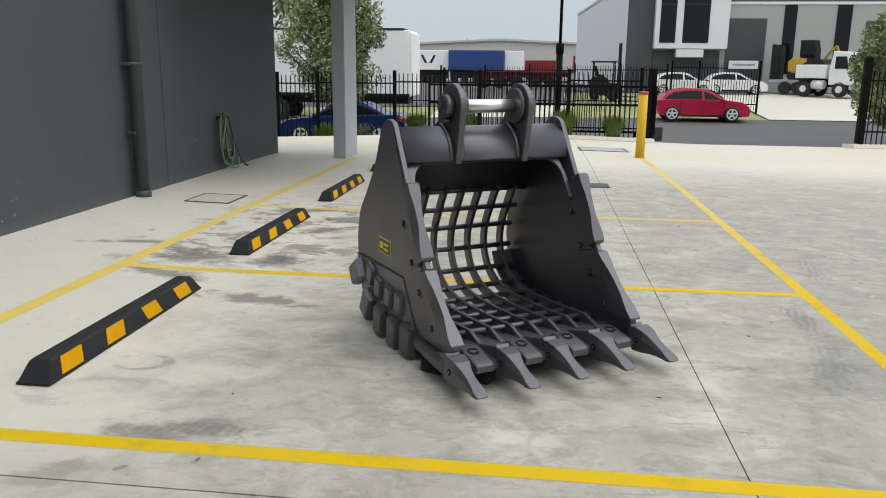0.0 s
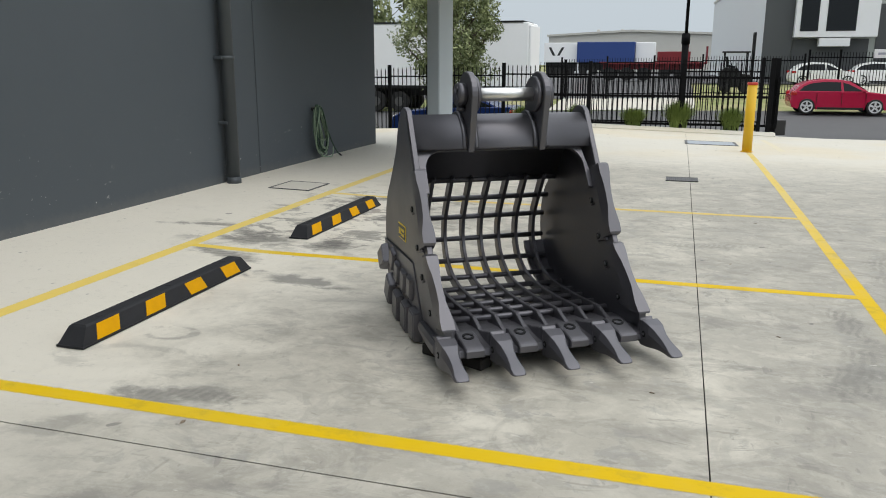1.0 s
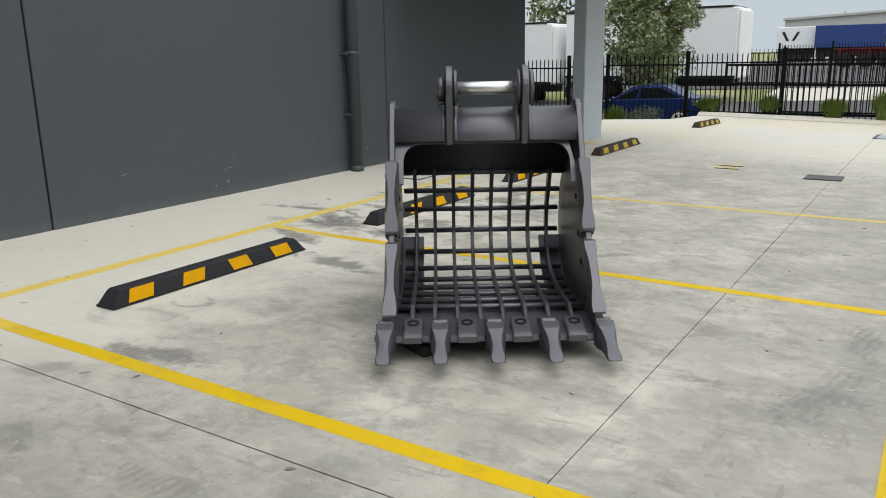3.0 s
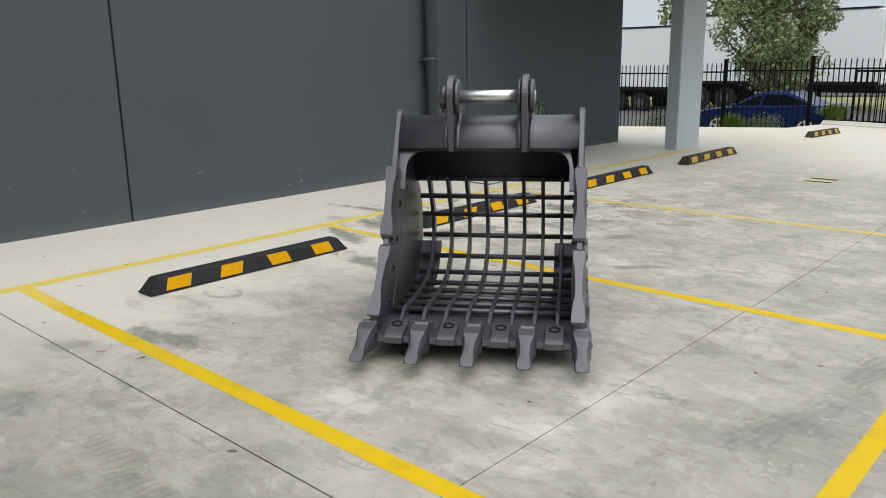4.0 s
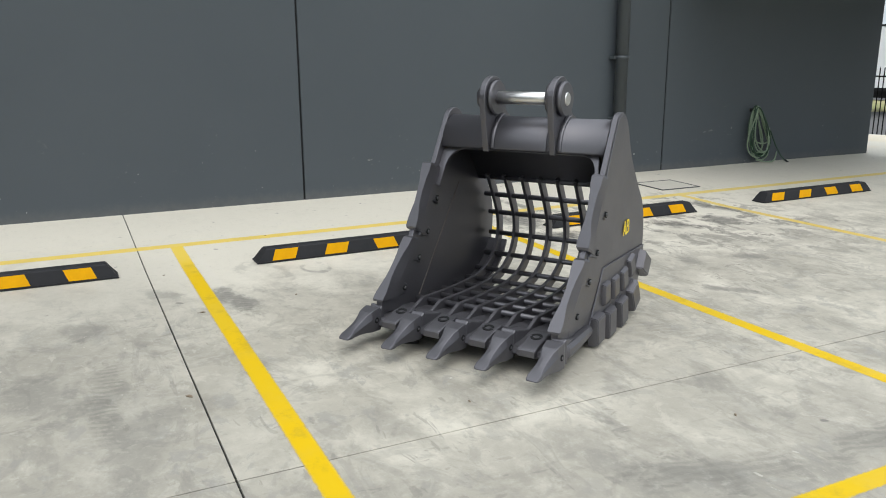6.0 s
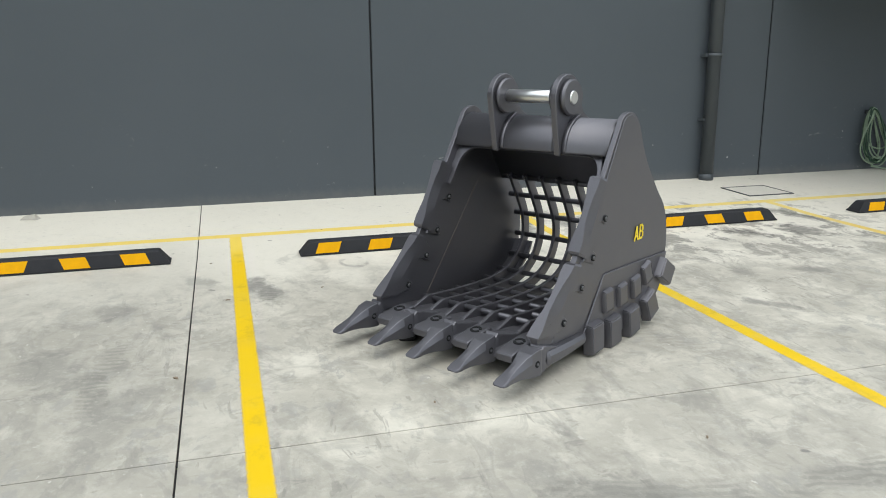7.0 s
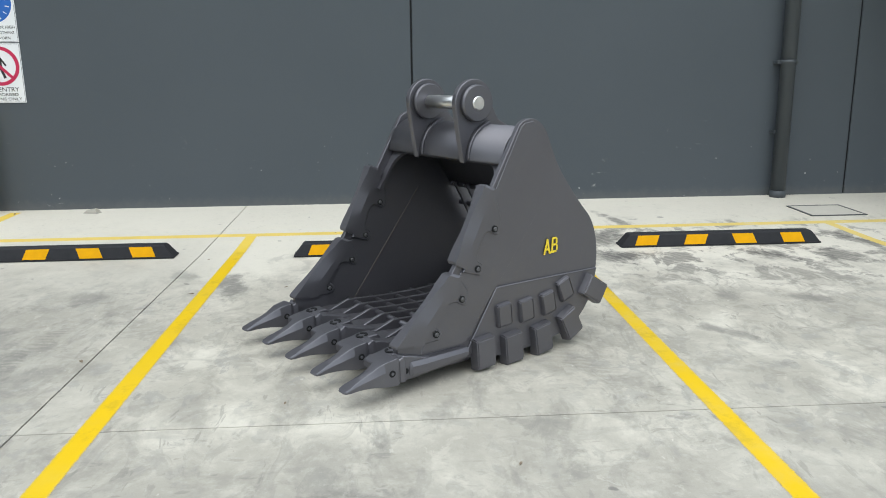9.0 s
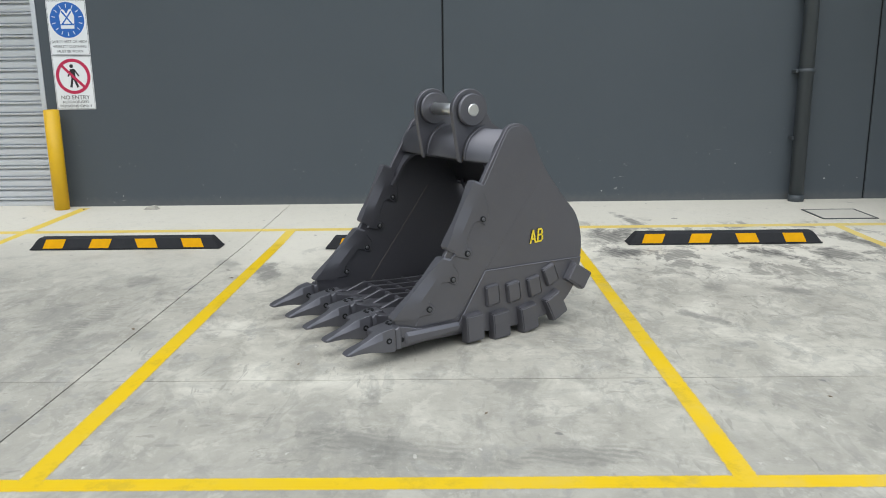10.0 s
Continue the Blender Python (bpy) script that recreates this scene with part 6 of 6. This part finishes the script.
def far_fence(xs, y, height, zf, label, spacing=0.13):
    f = thing("fence", label, "fence", kind="structure")
    post = part("post", box(-0.045, 0.045, -0.04, 0.04, -0.1, height + 0.12), FENCE_BLACK, f, at=pose(xs[0], y, zf(xs[0], y)))
    for x in xs[1:]:
        again(post, pose(x, y, zf(x, y)))
    for x0, x1 in zip(xs, xs[1:]):
        z = (zf(x0, y) + zf(x1, y)) / 2
        m = None
        n = round((x1 - x0) / spacing)
        for i in range(1, n):
            x = x0 + (x1 - x0) * i / n
            m = box(x - 0.013, x + 0.013, y - 0.012, y + 0.012, z + 0.05, z + height, bm=m)
        for r in (0.15, 0.9):
            box(x0 + 0.046, x1 - 0.046, y - 0.025, y + 0.025, z + height * r - 0.025, z + height * r + 0.025, bm=m)
        tagged(part("picket_panel", m, FENCE_BLACK, f), kind="stuff")


far_fence([-5.6, -3.2, -0.8, 1.6, 4.0, 6.4], 43.0, 2.15, land_z, "black steel picket fence across the street")
far_fence([-30, -26, -22, -18, -14, -10, -5.6], 44.5, 2.0, land_z, "black steel picket fence behind the trailers", 0.2)
far_fence([6.2, 7.5, 10.35], 40.2, 2.3, lambda x, y: land_z(x, y) + 0.15, "black steel picket gate across the street")
notice = part("notice_board", box(0, 1.35, -0.03, 0.08, 0, 0.38, 0.01), SIGN_WHITE, at=pose(8.85, 40.1, 1.72))
tagged(notice, "white notice board fixed to the far gate", "sign")
part("notice_bar", box(0.15, 1.2, -0.035, -0.031, 0.14, 0.24), LOGO_GREY, notice)

# ---- buildings ----
shed = thing("warehouse", "wide low pale grey warehouse with a shallow gable roof", "building", pose(0, 0, 0.1), kind="")
part("wall", prism([(-22, -1), (6, -1), (6, 6.0), (-8, 6.6), (-22, 5.9)], 140, 170, "y"), SHED_GREY, shed)
part("roof", prism([(-22.3, 5.9), (-8, 6.61), (6.3, 6.01), (6.3, 6.35), (-8, 6.95), (-22.3, 6.24)], 139.6, 170.2, "y"), SHED_GREY, shed)
for x in (-14.5, -10.2):
    part("roof_vent", tube((x, 150, 6.2), (x, 150, 7.4), 0.3, 10), SHED_GREY, shed)
part("door", box(-19, -15, 139.9, 139.99, -1, 4), PANEL_PALE, shed)
shed2 = thing("warehouse", "pale cream warehouse far along the street", "building")
part("wall", box(3.0, 16, 150, 170, -1, 5.9), PANEL_PALE, shed2)
part("roof", box(2.8, 16.2, 149.8, 170.2, 5.9, 6.2), SHED_GREY, shed2)


def make_office():
    o = thing("factory_building", "tall grey factory unit with white framed windows and roller door", "building")
    y = 60.0
    part("side_wall", prism([(6.1, y + 0.01), (4.1, y + 35), (3.6, y + 35), (5.9, y + 0.01)], -1, 8.0, "z"), PANEL_PALE, o)
    part("parapet", prism([(5.88, y + 0.3), (3.58, y + 35), (3.5, y + 35), (5.8, y + 0.3)], 7.9, 8.1, "z"), SHED_GREY, o)
    part("front_wall", box(5.9, 45, y, y + 0.4, -1, 6.3), PANEL_GREEN, o)
    part("front_wall", box(7.75, 45, y, y + 0.4, 6.302, 13), PANEL_DARK, o)
    part("corner_wall", box(5.86, 7.7, y - 0.25, y - 0.002, -1, 8.3), PANEL_DARK, o)
    part("entry_recess", box(7.75, 12.5, y - 0.1, y - 0.003, -0.5, 3.1), PANEL_DARK, o)
    bay = part("window_bay", box(7.72, 12.8, y - 1.0, y - 0.26, 3.2, 13, 0.02), FRAME_WHITE, o, "white projecting window surround")
    for x0, x1 in ((8.05, 9.15), (9.65, 11.45)):
        part("pane", box(x0, x1, y - 1.03, y - 1.002, 3.6, 12.6), GLASS, bay, "dark window glass")
        for z in (6.2, 9.2):
            part("mullion", box(x0, x1, y - 1.06, y - 1.031, z, z + 0.08), SIGN_BLACK, bay)
    part("awning", box(9.3, 11.2, y - 1.0, y - 0.27, 2.6, 3.15, 0.02), FRAME_WHITE, o)
    door = part("roller_door", box(12.9, 15.6, y - 0.08, y - 0.003, 0.0, 5.35), SHUTTER_DARK, o, "dark grey roller door")
    for k in range(26):
        part("slat", box(12.95, 15.55, y - 0.11, y - 0.081, 0.1 + 0.2 * k, 0.22 + 0.2 * k), SHUTTER_DARK, door)
    for x0, x1 in ((16.75, 17.6), (20.3, 21.3), (24.2, 25.1)):
        part("window", box(x0, x1, y - 0.05, y - 0.002, 1.5, 6.3), GLASS, o, "tall dark window strip")
    part("sill_band", box(12.9, 45, y - 0.06, y - 0.002, 6.305, 6.5), FRAME_WHITE, o)
    part("roller_door", box(22.3, 24.0, y - 0.08, y - 0.003, 0.0, 5.2), SHUTTER_DARK, o, "dark grey roller door")


make_office()

for x, y, a in ((9.2, 55.6, 4), (12.9, 56.6, -3)):
    make_car("white car parked in the yard behind the gate", pose(x, y, land_z(x, y) + 0.06, 0, 0, a), CAR_WHITE, 4.2, 1.78, HATCH_LOW, HATCH_ROOF, (-1.32, 1.32), 0.325, [(0.98, 1.02), (0.36, 1.4), (0.33, 1.39), (0.9, 1.0)], "white cars behind the gate")


def make_tipper():
    x, y = 18.0, 54.5
    z = land_z(x, y) + 0.1
    t = thing("tipper_truck", "white tipper truck parked on the driveway", "truck", pose(x, y, z, 0, 0, -48))
    part("cab", prism([(1.0, 0.75), (2.4, 0.75), (2.45, 1.7), (2.2, 2.75), (1.15, 2.85), (0.95, 1.6)], -1.1, 1.1, "y", 0.06), CAR_WHITE, t)
    part("windscreen", prism([(2.3, 1.75), (2.46, 1.72), (2.27, 2.6), (2.15, 2.6)], -1.0, 1.0, "y"), GLASS, t)
    part("side_window", prism([(1.35, 1.75), (2.2, 1.75), (2.05, 2.5), (1.35, 2.5)], -1.115, 1.115, "y"), GLASS, t)
    part("tray", box(-1.25, 0.8, -1.15, 1.15, 1.15, 2.0, 0.04), CAR_WHITE, t)
    for k in range(4):
        part("tray_rib", box(-1.15 + 0.58 * k, -1.09 + 0.58 * k, -1.19, -1.151, 1.2, 1.96), CAR_WHITE, t)
    part("load", prism([(-1.1, 1.95), (0.7, 1.95), (0.2, 2.35), (-0.5, 2.3)], -0.9, 0.9, "y"), TRUCK_BLACK, t, "dark load")
    part("bumper", box(2.35, 2.5, -1.1, 1.1, 0.45, 0.8, 0.04), LOGO_GREY, t)
    part("grille", box(2.43, 2.47, -0.7, 0.7, 0.95, 1.35), TRUCK_BLACK, t)
    part("tank", round_sides(tube((-0.1, -0.95, 0.75), (0.7, -0.95, 0.75), 0.28, 16, 0.03)), RIM, t)
    part("chassis", box(-1.35, 2.3, -0.5, 0.5, 0.6, 1.1), TRUCK_BLACK, t)
    for wx in (-0.65, 1.75):
        for s in (-0.95, 0.95):
            part("wheel", round_sides(tube((wx, s - 0.15, 0.48), (wx, s + 0.15, 0.48), 0.48, 20, 0.03)), TYRE, t)
            part("hub", round_sides(tube((wx, s - 0.17, 0.48), (wx, s + 0.17, 0.48), 0.22, 14)), RIM, t)
    part("mirror", box(2.3, 2.4, -1.35, -1.15, 1.9, 2.4, 0.02), TRUCK_BLACK, t)


make_tipper()


def make_digger():
    x, y = 17.4, 57.0
    z = land_z(x, y) + 0.1
    t = thing("plant_trailer", "grey plant trailer with raised ramps", "trailer", pose(x, y, z, 0, 0, -38))
    part("deck", box(-1.7, 2.3, -1.1, 1.1, 0.75, 0.95, 0.02), LOGO_GREY, t)
    for wx in (-0.6, 0.3):
        part("wheel", round_sides(tube((wx, -1.2, 0.42), (wx, -0.95, 0.42), 0.42, 18, 0.03)), TYRE, t)
        part("wheel", round_sides(tube((wx, 0.95, 0.42), (wx, 1.2, 0.42), 0.42, 18, 0.03)), TYRE, t)
    part("ramp", box(-1.75, -1.6, -1.0, -0.05, 0.955, 3.3, 0.02), TRUCK_BLACK, t)
    part("ramp", box(-1.75, -1.6, 0.05, 1.0, 0.955, 3.3, 0.02), TRUCK_BLACK, t)
    d = thing("mini_excavator", "yellow and black mini excavator on a trailer", "excavator", pose(x + 0.3, y - 0.2, z + 0.953, 0, 0, -38))
    for s in (-0.75, 0.75):
        part("track", prism([(-1.0, 0.2), (-0.85, 0.0), (0.85, 0.0), (1.0, 0.2), (0.95, 0.45), (-0.95, 0.45)], s - 0.18, s + 0.18, "y", 0.03), TRUCK_BLACK, d)
    part("house", prism([(-1.0, 0.5), (0.2, 0.5), (0.2, 1.4), (-0.7, 1.5), (-1.05, 1.2)], -0.8, 0.8, "y", 0.06), MACHINE_YELLOW, d)
    part("cab", prism([(-0.3, 1.0), (0.75, 0.6), (0.7, 2.0), (0.55, 2.6), (-0.35, 2.6)], -0.75, 0.2, "y", 0.05), TRUCK_BLACK, d)
    part("boom", sweep(curve_points([(0.7, 0.45, 0.9), (1.15, 0.45, 1.75), (1.6, 0.45, 2.2)], 5), 0.09, 8), MACHINE_YELLOW, d)
    part("stick", sweep([(1.6, 0.45, 2.2), (2.0, 0.45, 1.2)], 0.08, 8), MACHINE_YELLOW, d)
    part("side_window", prism([(-0.2, 1.55), (0.62, 1.4), (0.62, 1.95), (0.5, 2.45), (-0.25, 2.45)], -0.765, -0.752, "y"), GLASS, d, "dark cab glass")
    part("counterweight", prism([(-1.2, 0.6), (-1.0, 0.55), (-1.0, 1.25), (-1.15, 1.15)], -0.7, 0.7, "y", 0.03), TRUCK_BLACK, d)
    part("scoop", prism([(1.85, 1.25), (2.2, 1.25), (2.25, 0.85), (1.9, 0.7)], 0.2, 0.7, "y"), TRUCK_BLACK, d)


make_digger()
